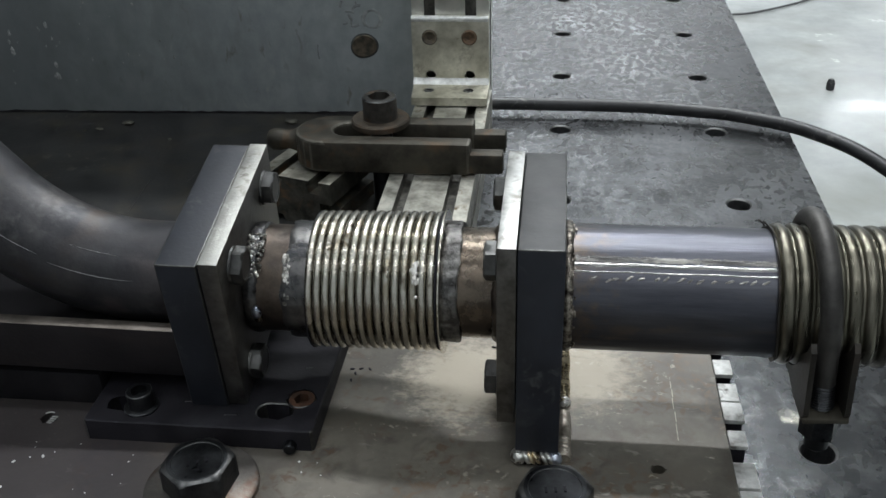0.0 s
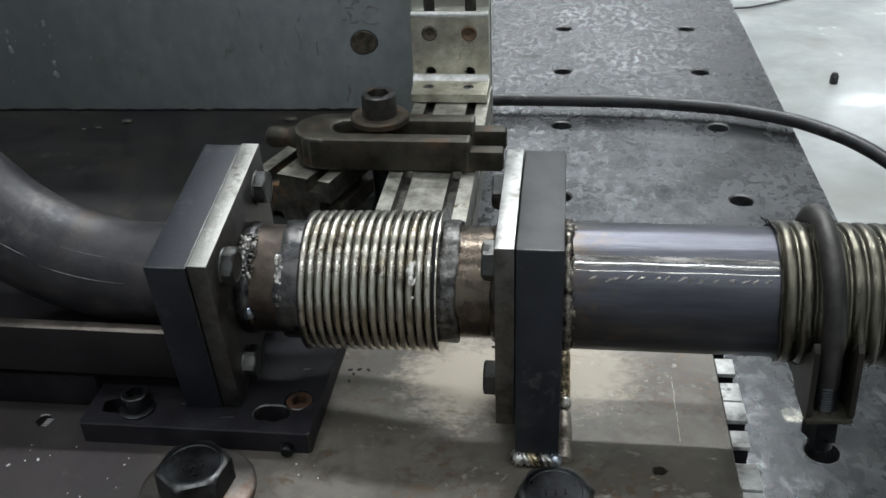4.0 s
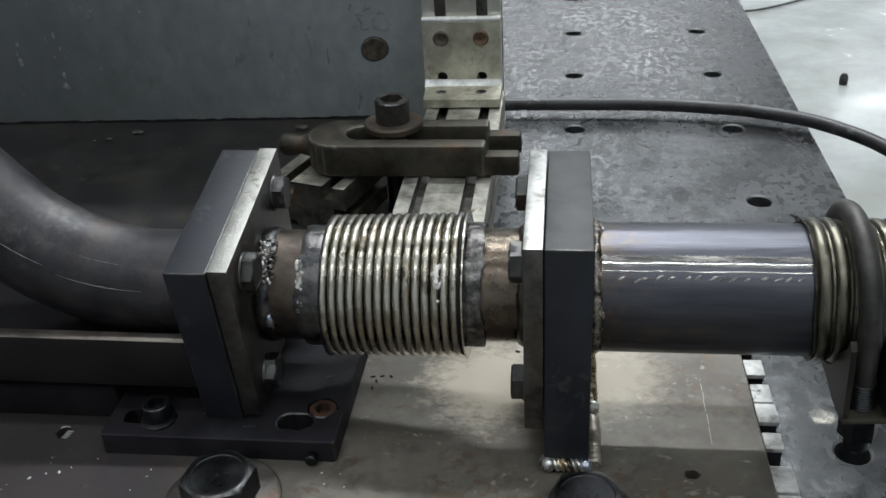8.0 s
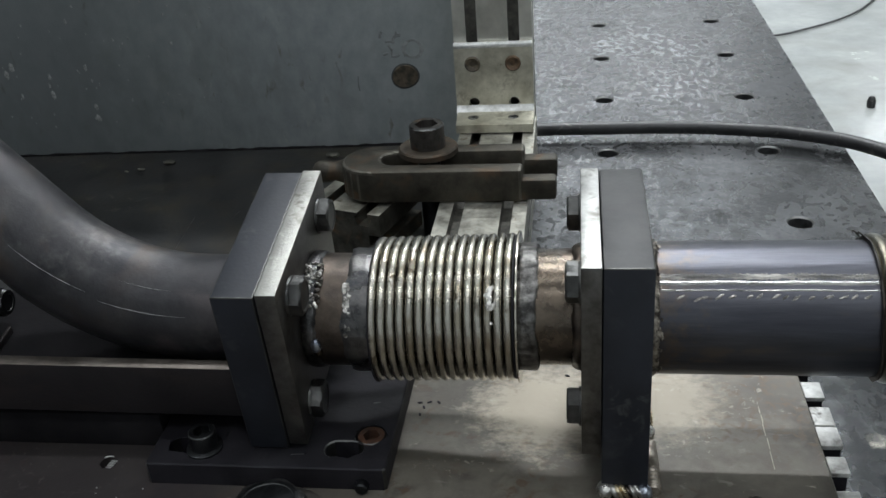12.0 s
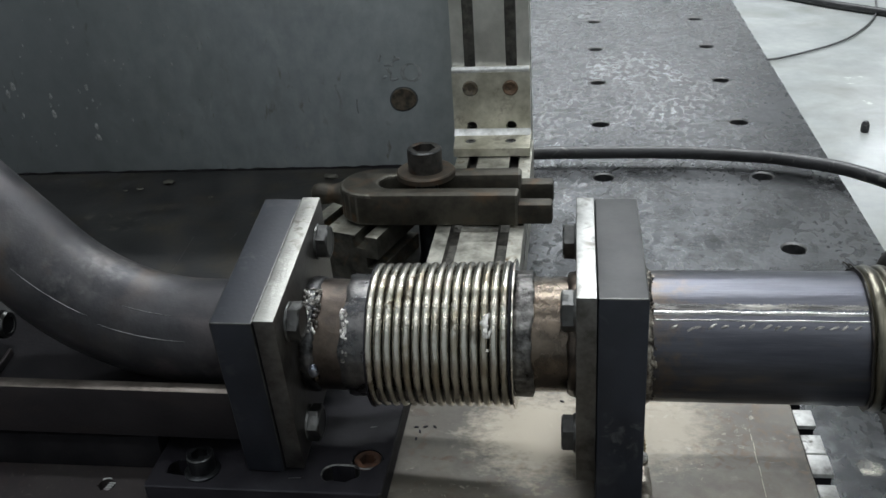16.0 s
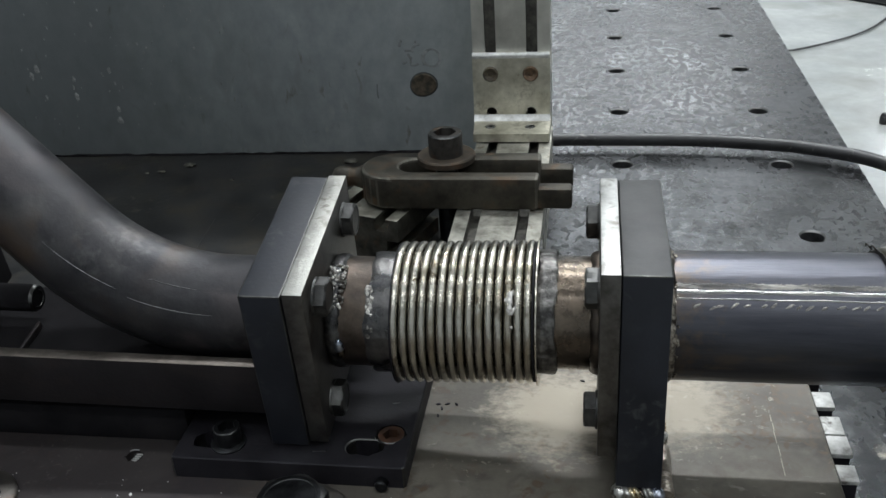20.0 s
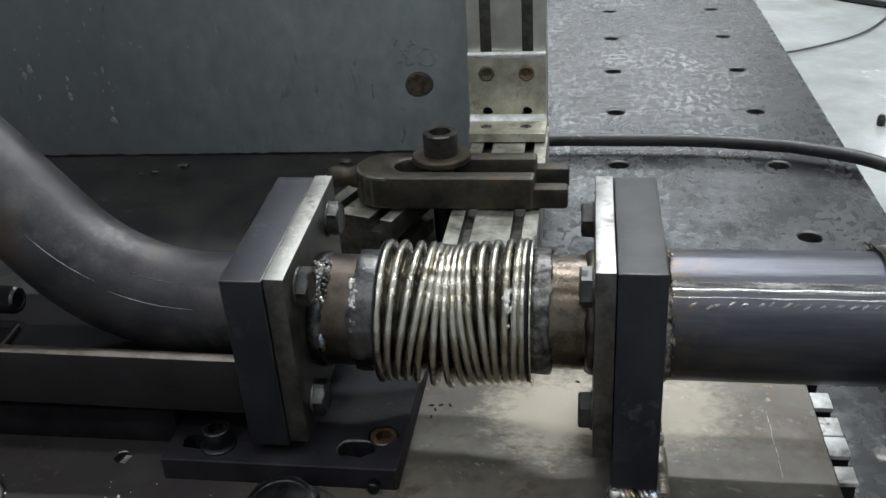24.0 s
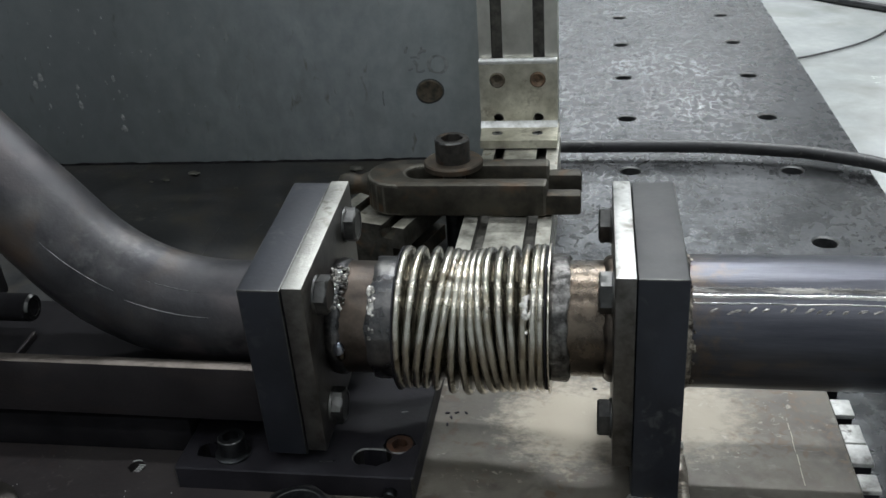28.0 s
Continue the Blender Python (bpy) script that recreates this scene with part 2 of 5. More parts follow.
M_BLUEWELD = steel("blue tinted weld", (0.24, 0.27, 0.34), (0.5, 0.53, 0.6), (0.2, 0.36), 0.95, 200, 0.4)
M_CHEEK = steel("dark pressed steel", (0.022, 0.02, 0.018), (0.06, 0.055, 0.048), (0.4, 0.55), 0.7, 60, 0.25, rust=(0.07, 0.048, 0.034), rust_amount=0.1)
M_CLAMPBAR = steel("dull clamp bar", (0.045, 0.043, 0.041), (0.11, 0.105, 0.098), (0.45, 0.62), 0.7, 60, 0.25, 500)
M_RIM = steel("worn hole rim", (0.16, 0.16, 0.158), (0.3, 0.3, 0.295), (0.3, 0.45), 0.8, 60, 0.1)
M_SCUFF = steel("scuffed paint", (0.16, 0.17, 0.17), (0.37, 0.38, 0.37), (0.5, 0.7), 0.2, 300, 0.3)
M_SCRATCH = steel("scratched steel", (0.07, 0.07, 0.072), (0.17, 0.17, 0.17), (0.3, 0.5), 0.8, 200, 0.2)
M_SLOTSHADE = steel("slot shade", (0.06, 0.058, 0.051), (0.18, 0.172, 0.15), (0.55, 0.75), 0.2, 150, 0.3)
M_DARKHOLE = steel("dark bore, shade painted in", (0.03, 0.031, 0.033), (0.085, 0.087, 0.09), (0.3, 0.5), 0.4, 100, 0.2)


def blotched(m, tint, scale, edge, mask_scale, mask_edge, stretch=(1, 1, 1), gloss=None, varied=False):
    """Adds crisp-edged patches of another tint inside broad areas of a material."""
    n, l = m.node_tree.nodes, m.node_tree.links
    b = n["Principled BSDF"]
    src = b.inputs["Base Color"].links[0].from_socket
    tc = n.new("ShaderNodeTexCoord")
    mp = n.new("ShaderNodeMapping")
    mp.inputs["Scale"].default_value = stretch
    l.new(tc.outputs["Object"], mp.inputs["Vector"])
    if varied:
        info = n.new("ShaderNodeObjectInfo")
        l.new(info.outputs["Random"], mp.inputs["Location"])
    facs = []
    for sc, e, det in ((scale, edge, 5), (mask_scale, mask_edge, 2)):
        t = n.new("ShaderNodeTexNoise")
        t.inputs["Scale"].default_value, t.inputs["Detail"].default_value = sc, det
        t.inputs["Distortion"].default_value = 0.6
        l.new(mp.outputs["Vector"], t.inputs["Vector"])
        r = n.new("ShaderNodeMapRange")
        r.inputs["From Min"].default_value, r.inputs["From Max"].default_value = e
        l.new(t.outputs["Fac"], r.inputs["Value"])
        facs.append(r.outputs["Result"])
    mul = n.new("ShaderNodeMath")
    mul.operation = "MULTIPLY"
    l.new(facs[0], mul.inputs[0])
    l.new(facs[1], mul.inputs[1])
    mix = n.new("ShaderNodeMix")
    mix.data_type = "RGBA"
    mix.inputs["B"].default_value = (*tint, 1)
    l.new(mul.outputs["Value"], mix.inputs["Factor"])
    l.new(src, mix.inputs["A"])
    l.new(mix.outputs["Result"], b.inputs["Base Color"])
    if gloss is not None:
        film = n.new("ShaderNodeMix")
        film.inputs[3].default_value = gloss
        l.new(mul.outputs["Value"], film.inputs[0])
        l.new(b.inputs["Roughness"].links[0].from_socket, film.inputs[2])
        l.new(film.outputs[0], b.inputs["Roughness"])


blotched(M_TABLE, (0.32, 0.326, 0.334), 150, (0.49, 0.56), 4, (0.32, 0.54), (1, 0.6, 1), 0.2)
blotched(M_TABLE, (0.065, 0.067, 0.07), 150, (0.52, 0.57), 10, (0.42, 0.56), (1, 0.6, 1))
blotched(M_TABLE, (0.2, 0.2, 0.205), 420, (0.5, 0.68), 30, (0.4, 0.6), (1, 0.6, 1))
blotched(M_TABLE, (0.10, 0.10, 0.10), 70, (0.52, 0.68), 9, (0.45, 0.62))
blotched(M_WALL, (0.5, 0.52, 0.5), 60, (0.66, 0.72), 5, (0.48, 0.6), (1, 1, 0.5))
blotched(M_WALL, (0.3, 0.325, 0.32), 45, (0.45, 0.75), 9, (0.42, 0.62), (1.3, 1, 0.8))
blotched(M_WALL, (0.22, 0.22, 0.18), 90, (0.6, 0.72), 12, (0.5, 0.62), (1.5, 1, 0.6))
blotched(M_CONCRETE, (0.29, 0.3, 0.275), 7, (0.42, 0.68), 2.5, (0.4, 0.62))
blotched(M_HOSE, (0.1, 0.098, 0.09), 150, (0.58, 0.7), 14, (0.5, 0.6))
blotched(M_BLACK, (0.03, 0.03, 0.035), 70, (0.52, 0.72), 18, (0.45, 0.6))
blotched(M_OILY, (0.05, 0.044, 0.031), 36, (0.46, 0.68), 9, (0.42, 0.62))
blotched(M_OILY, (0.075, 0.07, 0.058), 130, (0.6, 0.7), 16, (0.5, 0.62))
blotched(M_ARM, (0.05, 0.035, 0.03), 50, (0.5, 0.72), 14, (0.45, 0.62), (0.4, 1, 1))
blotched(M_FLANGE, (0.045, 0.047, 0.05), 210, (0.54, 0.66), 34, (0.46, 0.6))
blotched(M_FLANGE, (0.03, 0.033, 0.04), 80, (0.55, 0.75), 20, (0.45, 0.6))
blotched(M_BASE, (0.055, 0.046, 0.038), 30, (0.46, 0.6), 7, (0.46, 0.56))
blotched(M_BASE, (0.085, 0.075, 0.062), 110, (0.5, 0.66), 20, (0.46, 0.6))
blotched(M_BASE, (0.26, 0.245, 0.215), 160, (0.6, 0.68), 25, (0.5, 0.6), (0.6, 1.4, 1))
blotched(M_BASE, (0.11, 0.078, 0.052), 240, (0.5, 0.62), 30, (0.46, 0.58))
blotched(M_BASE, (0.4, 0.37, 0.31), 330, (0.6, 0.7), 40, (0.5, 0.6))
blotched(M_BASE, (0.125, 0.11, 0.088), 45, (0.42, 0.66), 14, (0.4, 0.6))
blotched(M_ELBOW, (0.14, 0.136, 0.131), 190, (0.5, 0.7), 11, (0.5, 0.68))
blotched(M_ELBOW, (0.125, 0.121, 0.117), 55, (0.44, 0.72), 14, (0.42, 0.64))
blotched(M_ELBOW, (0.078, 0.068, 0.07), 90, (0.48, 0.6), 18, (0.42, 0.56), (0.5, 1, 1))
blotched(M_CLAMP, (0.115, 0.072, 0.042), 60, (0.5, 0.66), 20, (0.48, 0.6))
blotched(M_ELBOW, (0.085, 0.062, 0.047), 40, (0.48, 0.7), 15, (0.44, 0.6))
blotched(M_ELBOW, (0.1, 0.099, 0.098), 160, (0.56, 0.76), 22, (0.46, 0.66))


def ragged_tint(m, tint, start, end, strength, along="X"):
    """A ragged tint that spreads over a plate from start to end, along x or y."""
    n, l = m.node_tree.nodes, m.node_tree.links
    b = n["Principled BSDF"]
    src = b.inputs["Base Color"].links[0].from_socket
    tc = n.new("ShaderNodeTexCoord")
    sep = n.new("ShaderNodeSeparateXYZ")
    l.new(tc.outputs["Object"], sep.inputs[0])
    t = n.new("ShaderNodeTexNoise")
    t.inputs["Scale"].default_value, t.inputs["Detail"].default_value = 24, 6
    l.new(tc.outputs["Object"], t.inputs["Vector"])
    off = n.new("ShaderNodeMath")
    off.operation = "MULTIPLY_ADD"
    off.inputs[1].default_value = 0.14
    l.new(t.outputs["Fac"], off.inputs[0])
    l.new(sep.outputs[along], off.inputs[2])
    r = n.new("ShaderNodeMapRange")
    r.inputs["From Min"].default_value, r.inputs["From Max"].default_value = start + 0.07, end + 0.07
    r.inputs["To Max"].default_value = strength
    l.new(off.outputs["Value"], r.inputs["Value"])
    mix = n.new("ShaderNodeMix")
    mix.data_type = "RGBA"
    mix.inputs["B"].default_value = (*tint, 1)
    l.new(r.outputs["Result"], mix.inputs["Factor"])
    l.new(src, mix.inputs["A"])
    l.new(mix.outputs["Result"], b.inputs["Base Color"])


# base plate: darker towards the left, with a ragged edge
ragged_tint(M_BASE, (0.04, 0.034, 0.038), -0.03, -0.12, 0.84)
# table: plainer towards the right edge, darker towards the near side
ragged_tint(M_TABLE, (0.086, 0.088, 0.091), 0.12, 0.2, 0.8)
ragged_tint(M_TABLE, (0.027, 0.0285, 0.03), 0.78, 0.59, 0.92, "Y")
# wall plate: the light's fall-off towards the left, painted into its colour
ragged_tint(M_WALL, (0.108, 0.119, 0.124), -0.03, -0.32, 0.76)


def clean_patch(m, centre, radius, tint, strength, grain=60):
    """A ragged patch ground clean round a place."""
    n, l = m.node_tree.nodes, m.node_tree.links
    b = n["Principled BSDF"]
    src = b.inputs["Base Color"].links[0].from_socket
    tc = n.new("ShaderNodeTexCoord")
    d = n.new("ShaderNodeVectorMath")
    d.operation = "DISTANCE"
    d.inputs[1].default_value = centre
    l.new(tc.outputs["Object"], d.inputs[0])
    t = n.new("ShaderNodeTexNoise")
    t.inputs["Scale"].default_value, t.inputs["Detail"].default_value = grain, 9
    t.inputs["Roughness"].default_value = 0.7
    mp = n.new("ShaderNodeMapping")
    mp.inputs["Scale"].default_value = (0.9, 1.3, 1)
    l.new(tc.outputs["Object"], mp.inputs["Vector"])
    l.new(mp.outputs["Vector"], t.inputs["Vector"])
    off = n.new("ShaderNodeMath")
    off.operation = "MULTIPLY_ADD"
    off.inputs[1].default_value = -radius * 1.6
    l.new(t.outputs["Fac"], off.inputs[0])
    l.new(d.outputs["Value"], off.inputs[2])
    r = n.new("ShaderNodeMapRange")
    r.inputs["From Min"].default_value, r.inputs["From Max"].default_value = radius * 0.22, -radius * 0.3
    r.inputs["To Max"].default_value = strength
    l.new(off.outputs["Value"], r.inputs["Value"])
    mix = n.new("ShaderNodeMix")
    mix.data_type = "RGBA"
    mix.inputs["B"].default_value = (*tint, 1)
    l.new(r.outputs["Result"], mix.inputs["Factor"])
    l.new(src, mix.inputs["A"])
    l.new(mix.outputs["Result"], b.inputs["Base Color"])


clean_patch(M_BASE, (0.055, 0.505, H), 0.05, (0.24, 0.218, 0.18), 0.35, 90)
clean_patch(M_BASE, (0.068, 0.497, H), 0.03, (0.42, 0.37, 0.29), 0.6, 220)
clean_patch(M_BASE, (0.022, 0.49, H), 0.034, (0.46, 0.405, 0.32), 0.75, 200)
clean_patch(M_TABLE, (0.1815, 0.5545, 0.0), 0.0065, (0.42, 0.4, 0.34), 0.85, 260)
clean_patch(M_TABLE, (0.1798, 0.5568, 0.0), 0.0042, (0.1, 0.1, 0.097), 0.85, 260)
blotched(M_BLOCK, (0.12, 0.11, 0.095), 140, (0.5, 0.62), 60, (0.46, 0.6))
blotched(M_BELLOWS, (0.17, 0.145, 0.11), 230, (0.5, 0.62), 42, (0.52, 0.62), varied=True)
blotched(M_BELLOWS, (0.36, 0.32, 0.25), 90, (0.48, 0.62), 30, (0.46, 0.6), varied=True)
blotched(M_GROUND, (0.15, 0.14, 0.122), 290, (0.5, 0.62), 70, (0.44, 0.58))
blotched(M_GROUND, (0.5, 0.49, 0.46), 300, (0.56, 0.66), 60, (0.46, 0.58))
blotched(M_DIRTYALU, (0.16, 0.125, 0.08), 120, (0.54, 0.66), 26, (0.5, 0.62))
blotched(M_OFFCUT, (0.12, 0.09, 0.055), 120, (0.52, 0.66), 30, (0.46, 0.6))
blotched(M_OFFCUTSIDE, (0.2, 0.12, 0.065), 70, (0.5, 0.64), 40, (0.46, 0.58))
blotched(M_CLEANTOP, (0.2, 0.19, 0.165), 150, (0.5, 0.64), 45, (0.48, 0.62))
clean_patch(M_TUBE, (0.058, 0.479, 0.1245), 0.031, (0.15, 0.115, 0.08), 0.85, 200)
blotched(M_TUBE, (0.05, 0.049, 0.056), 120, (0.5, 0.66), 26, (0.46, 0.6), (0.2, 1, 1))
blotched(M_TUBE, (0.15, 0.125, 0.1), 160, (0.56, 0.7), 30, (0.52, 0.64), (0.3, 1, 1))
blotched(M_TABLE, (0.055, 0.057, 0.058), 60, (0.5, 0.7), 14, (0.36, 0.55))
blotched(M_TABLE, (0.095, 0.097, 0.099), 95, (0.46, 0.68), 22, (0.4, 0.62))
blotched(M_TABLE, (0.04, 0.041, 0.041), 120, (0.56, 0.7), 18, (0.45, 0.6))

# ---- mesh helpers ----


def mesh_from(name, bm, material, smooth=False):
    me = bpy.data.meshes.new(name)
    bmesh.ops.recalc_face_normals(bm, faces=bm.faces)
    bm.to_mesh(me)
    bm.free()
    me.materials.append(material)
    if smooth:
        me.shade_smooth()
        me.set_sharp_from_angle(angle=radians(38))
    return me


def part(name, bm, material, parent=None, label="", smooth=True):
    ob = new(name, mesh_from(name, bm, material, smooth))
    ob.parent = parent
    return tagged(ob, label)


def worn_edges(ob, material=None):
    """Bevels and chamfers are rubbed bright."""
    ob.data.materials.append(material or M_EDGE)
    k = len(ob.data.materials) - 1
    for p in ob.data.polygons:
        n = p.normal
        if max(abs(n.x), abs(n.y), abs(n.z)) < 0.97 and p.area < 4e-5:
            p.material_index = k
    return ob


def worn_chamfer(ob):
    """The chamfer of a bolt head is rubbed bright."""
    ob.data.materials.append(M_BOLTEDGE)
    for p in ob.data.polygons:
        if 0.12 < p.normal.z < 0.93:
            p.material_index = 1
    return ob


def ground_top(ob, material=None):
    """The upper edge is ground bare."""
    ob.data.materials.append(material or M_GROUND)
    for p in ob.data.polygons:
        if p.normal.z > 0.6:
            p.material_index = 1
    return ob


def thing(name, label, category, at=(0, 0, 0), group="", kind=""):
    ob = new(name)
    ob.location = at
    ob.empty_display_size = 0.02
    return tagged(ob, label, category, group, kind)


def box(x0, x1, y0, y1, z0, z1, bevel=0.0, segments=2):
    bm = bmesh.new()
    bmesh.ops.create_cube(bm, size=1)
    for v in bm.verts:
        v.co = Vector(((x0 + x1) / 2 + v.co.x * (x1 - x0), (y0 + y1) / 2 + v.co.y * (y1 - y0), (z0 + z1) / 2 + v.co.z * (z1 - z0)))
    if bevel:
        bmesh.ops.bevel(bm, geom=bm.edges[:], offset=bevel, segments=segments, affect="EDGES", profile=0.5)
    return bm


def prism(outline, z0, z1, bevel=0.0):
    """A flat outline (x, y) raised from z0 to z1."""
    bm = bmesh.new()
    f = bm.faces.new([bm.verts.new((x, y, z0)) for x, y in outline])
    up = bmesh.ops.extrude_face_region(bm, geom=[f])
    for v in up["geom"]:
        if isinstance(v, bmesh.types.BMVert):
            v.co.z = z1
    if bevel:
        bmesh.ops.bevel(bm, geom=bm.edges[:], offset=bevel, segments=2, affect="EDGES", profile=0.5)
    return bm


def lathe(profile, segs=32, axis="z", m=None, close=False):
    """Turns rows of (along, radius or radius-of-angle) about an axis."""
    bm = bmesh.new()
    rings = []
    for a, r in profile:
        row = []
        for k in range(segs):
            t = 2 * math.pi * k / segs
            q = r(t) if callable(r) else r
            u, v = q * math.cos(t), q * math.sin(t)
            row.append(bm.verts.new((a, u, v) if axis == "x" else (u, a, v) if axis == "y" else (u, v, a)))
        rings.append(row)
    pairs = list(zip(rings, rings[1:])) + ([(rings[-1], rings[0])] if close else [])
    for lo, hi in pairs:
        for k in range(segs):
            bm.faces.new((lo[k], lo[(k + 1) % segs], hi[(k + 1) % segs], hi[k]))
    if not close:
        for row, (a, r) in ((rings[0], profile[0]), (rings[-1], profile[-1])):
            bm.faces.new(row)
    if m:
        bm.transform(m)
    return bm


def hexagon(across_flats):
    h = across_flats / 2

    def r(t):
        s = (t % (math.pi / 3)) - math.pi / 6
        return h / math.cos(s)
    return r


def tube_along(points, r, segs=16, caps=True):
    """A round bar along points."""
    bm = bmesh.new()
    pts = [Vector(p) for p in points]
    rows, up = [], Vector((0.13, 0.31, 0.94)).normalized()
    for i, p in enumerate(pts):
        d = (pts[min(i + 1, len(pts) - 1)] - pts[max(i - 1, 0)]).normalized()
        u = (up - d * up.dot(d)).normalized()
        up = u
        w = d.cross(u)
        rows.append([bm.verts.new(p + (u * math.cos(2 * math.pi * k / segs) + w * math.sin(2 * math.pi * k / segs)) * r) for k in range(segs)])
    for lo, hi in zip(rows, rows[1:]):
        for k in range(segs):
            bm.faces.new((lo[k], lo[(k + 1) % segs], hi[(k + 1) % segs], hi[k]))
    if caps:
        bm.faces.new(rows[0])
        bm.faces.new(rows[-1])
    return bm


def smooth_line(pts, n=12):
    """Catmull-Rom through points."""
    pts = [Vector(p) for p in pts]
    pts = [2 * pts[0] - pts[1]] + pts + [2 * pts[-1] - pts[-2]]
    out = []
    for a, b, c, d in zip(pts, pts[1:], pts[2:], pts[3:]):
        for k in range(n):
            t = k / n
            out.append(0.5 * ((2 * b) + (c - a) * t + (2 * a - 5 * b + 4 * c - d) * t * t + (3 * b - a - 3 * c + d) * t ** 3))
    out.append(pts[-2])
    return out


def weld_ring(r, x, width, height, seed, segs=72, rough=0.25):
    """A lumpy bead round the x axis."""
    rnd = random.Random(seed)
    bm = bmesh.new()
    rows = []
    for k in range(segs):
        t = 2 * math.pi * k / segs
        row = []
        g = 1 + rough * rnd.uniform(-1, 1)
        w = width * (1 + 0.15 * rnd.uniform(-1, 1))
        for j in range(7):
            a = math.pi * j / 6
            h = height * g * math.sin(a)
            row.append(bm.verts.new((x - math.cos(a) * w / 2, (r + h) * math.cos(t), (r + h) * math.sin(t))))
        rows.append(row)
    for k in range(segs):
        a, b = rows[k], rows[(k + 1) % segs]
        for j in range(6):
            bm.faces.new((a[j], a[j + 1], b[j + 1], b[j]))
    return bm


def weld_band(r, x0, x1, seed, lump=0.0007, segs=144, cols=9, wavy=1.0):
    """A wide, flat, rippled weld round the x axis."""
    rnd = random.Random(seed)
    bm = bmesh.new()
    rows = []
    for k in range(segs):
        t = 2 * math.pi * k / segs
        row = []
        edge0 = wavy * (0.0004 * math.sin(3 * t + seed) + 0.0002 * math.sin(11 * t))
        edge1 = 0.0005 * math.sin(4 * t + 2 * seed) + 0.00025 * math.sin(13 * t + seed) + rnd.uniform(-0.00008, 0.00008)
        ripple = lump * rnd.uniform(-0.4, 0.4)
        for j in range(cols):
            wall = j in (0, cols - 1)
            rr = 0.0215 if wall else r + ripple + lump * rnd.uniform(-0.4, 0.4) - (0.0004 if j in (1, cols - 2) else 0)
            b = min(1.0, max(0.0, (j - 1) / (cols - 3)))
            x = x0 + edge0 + (x1 - x0 + edge1 - edge0) * b
            row.append(bm.verts.new((x, rr * math.cos(t), rr * math.sin(t))))
        rows.append(row)
    for k in range(segs):
        a, b = rows[k], rows[(k + 1) % segs]
        for j in range(cols - 1):
            bm.faces.new((a[j], a[j + 1], b[j + 1], b[j]))
    return bm


def bead_line(a, b, r, seed, step=0.0016):
    """A straight weld bead of overlapping scales from a to b."""
    rnd = random.Random(seed)
    a, b = Vector(a), Vector(b)
    n = max(4, int((b - a).length / step))
    pts = [a + (b - a) * (k / (2 * n)) for k in range(2 * n + 1)]
    bm = tube_along(pts, 1.0, 12)
    d = (b - a).normalized()
    for v in bm.verts:
        t = (v.co - a).dot(d)
        c = a + d * t
        k = t / step
        g = r * (0.82 + 0.22 * abs(math.sin(math.pi * k)) + 0.06 * math.sin(k * 0.7 + seed))
        v.co = c + (v.co - c) * g
    return bm


def cut_plate(outline, holes, z0, z1, chamfer=0.0, inner=False):
    """A flat plate (x, y) with holes through it, from z0 to z1."""
    bm = bmesh.new()
    loops = []
    for loop in [outline] + holes:
        vs = [bm.verts.new((x, y, z1)) for x, y in loop]
        for p, q in zip(vs, vs[1:] + vs[:1]):
            bm.edges.new((p, q))
        loops.append(vs)
    bmesh.ops.triangle_fill(bm, use_beauty=True, edges=bm.edges[:])
    top = bm.faces[:]
    low = {v: bm.verts.new((v.co.x, v.co.y, z0)) for vs in loops for v in vs}
    for f in top:
        bm.faces.new([low[v] for v in reversed(f.verts)])
    for vs in loops:
        for p, q in zip(vs, vs[1:] + vs[:1]):
            bm.faces.new((p, q, low[q], low[p]))
    if chamfer:
        rim = set(v for vs in loops for v in vs) if inner else set(loops[0])
        edges = [e for e in bm.edges if e.verts[0] in rim and e.verts[1] in rim and len(e.link_faces) == 2 and e.calc_face_angle(0) > 1]
        bmesh.ops.bevel(bm, geom=edges, offset=chamfer, segments=1, affect="EDGES")
    return bm


def circle(cx, cy, r, n=24):
    return [(cx + r * math.cos(2 * math.pi * k / n), cy + r * math.sin(2 * math.pi * k / n)) for k in range(n)]


def slot(x0, x1, y, r, n=8):
    """A slot's outline along x."""
    out = [(x1 + r * math.cos(a), y + r * math.sin(a)) for a in [math.pi * (k / n - 0.5) for k in range(n + 1)]]
    return out + [(x0 - r * math.cos(a), y - r * math.sin(a)) for a in [math.pi * (k / n - 0.5) for k in range(n + 1)]]


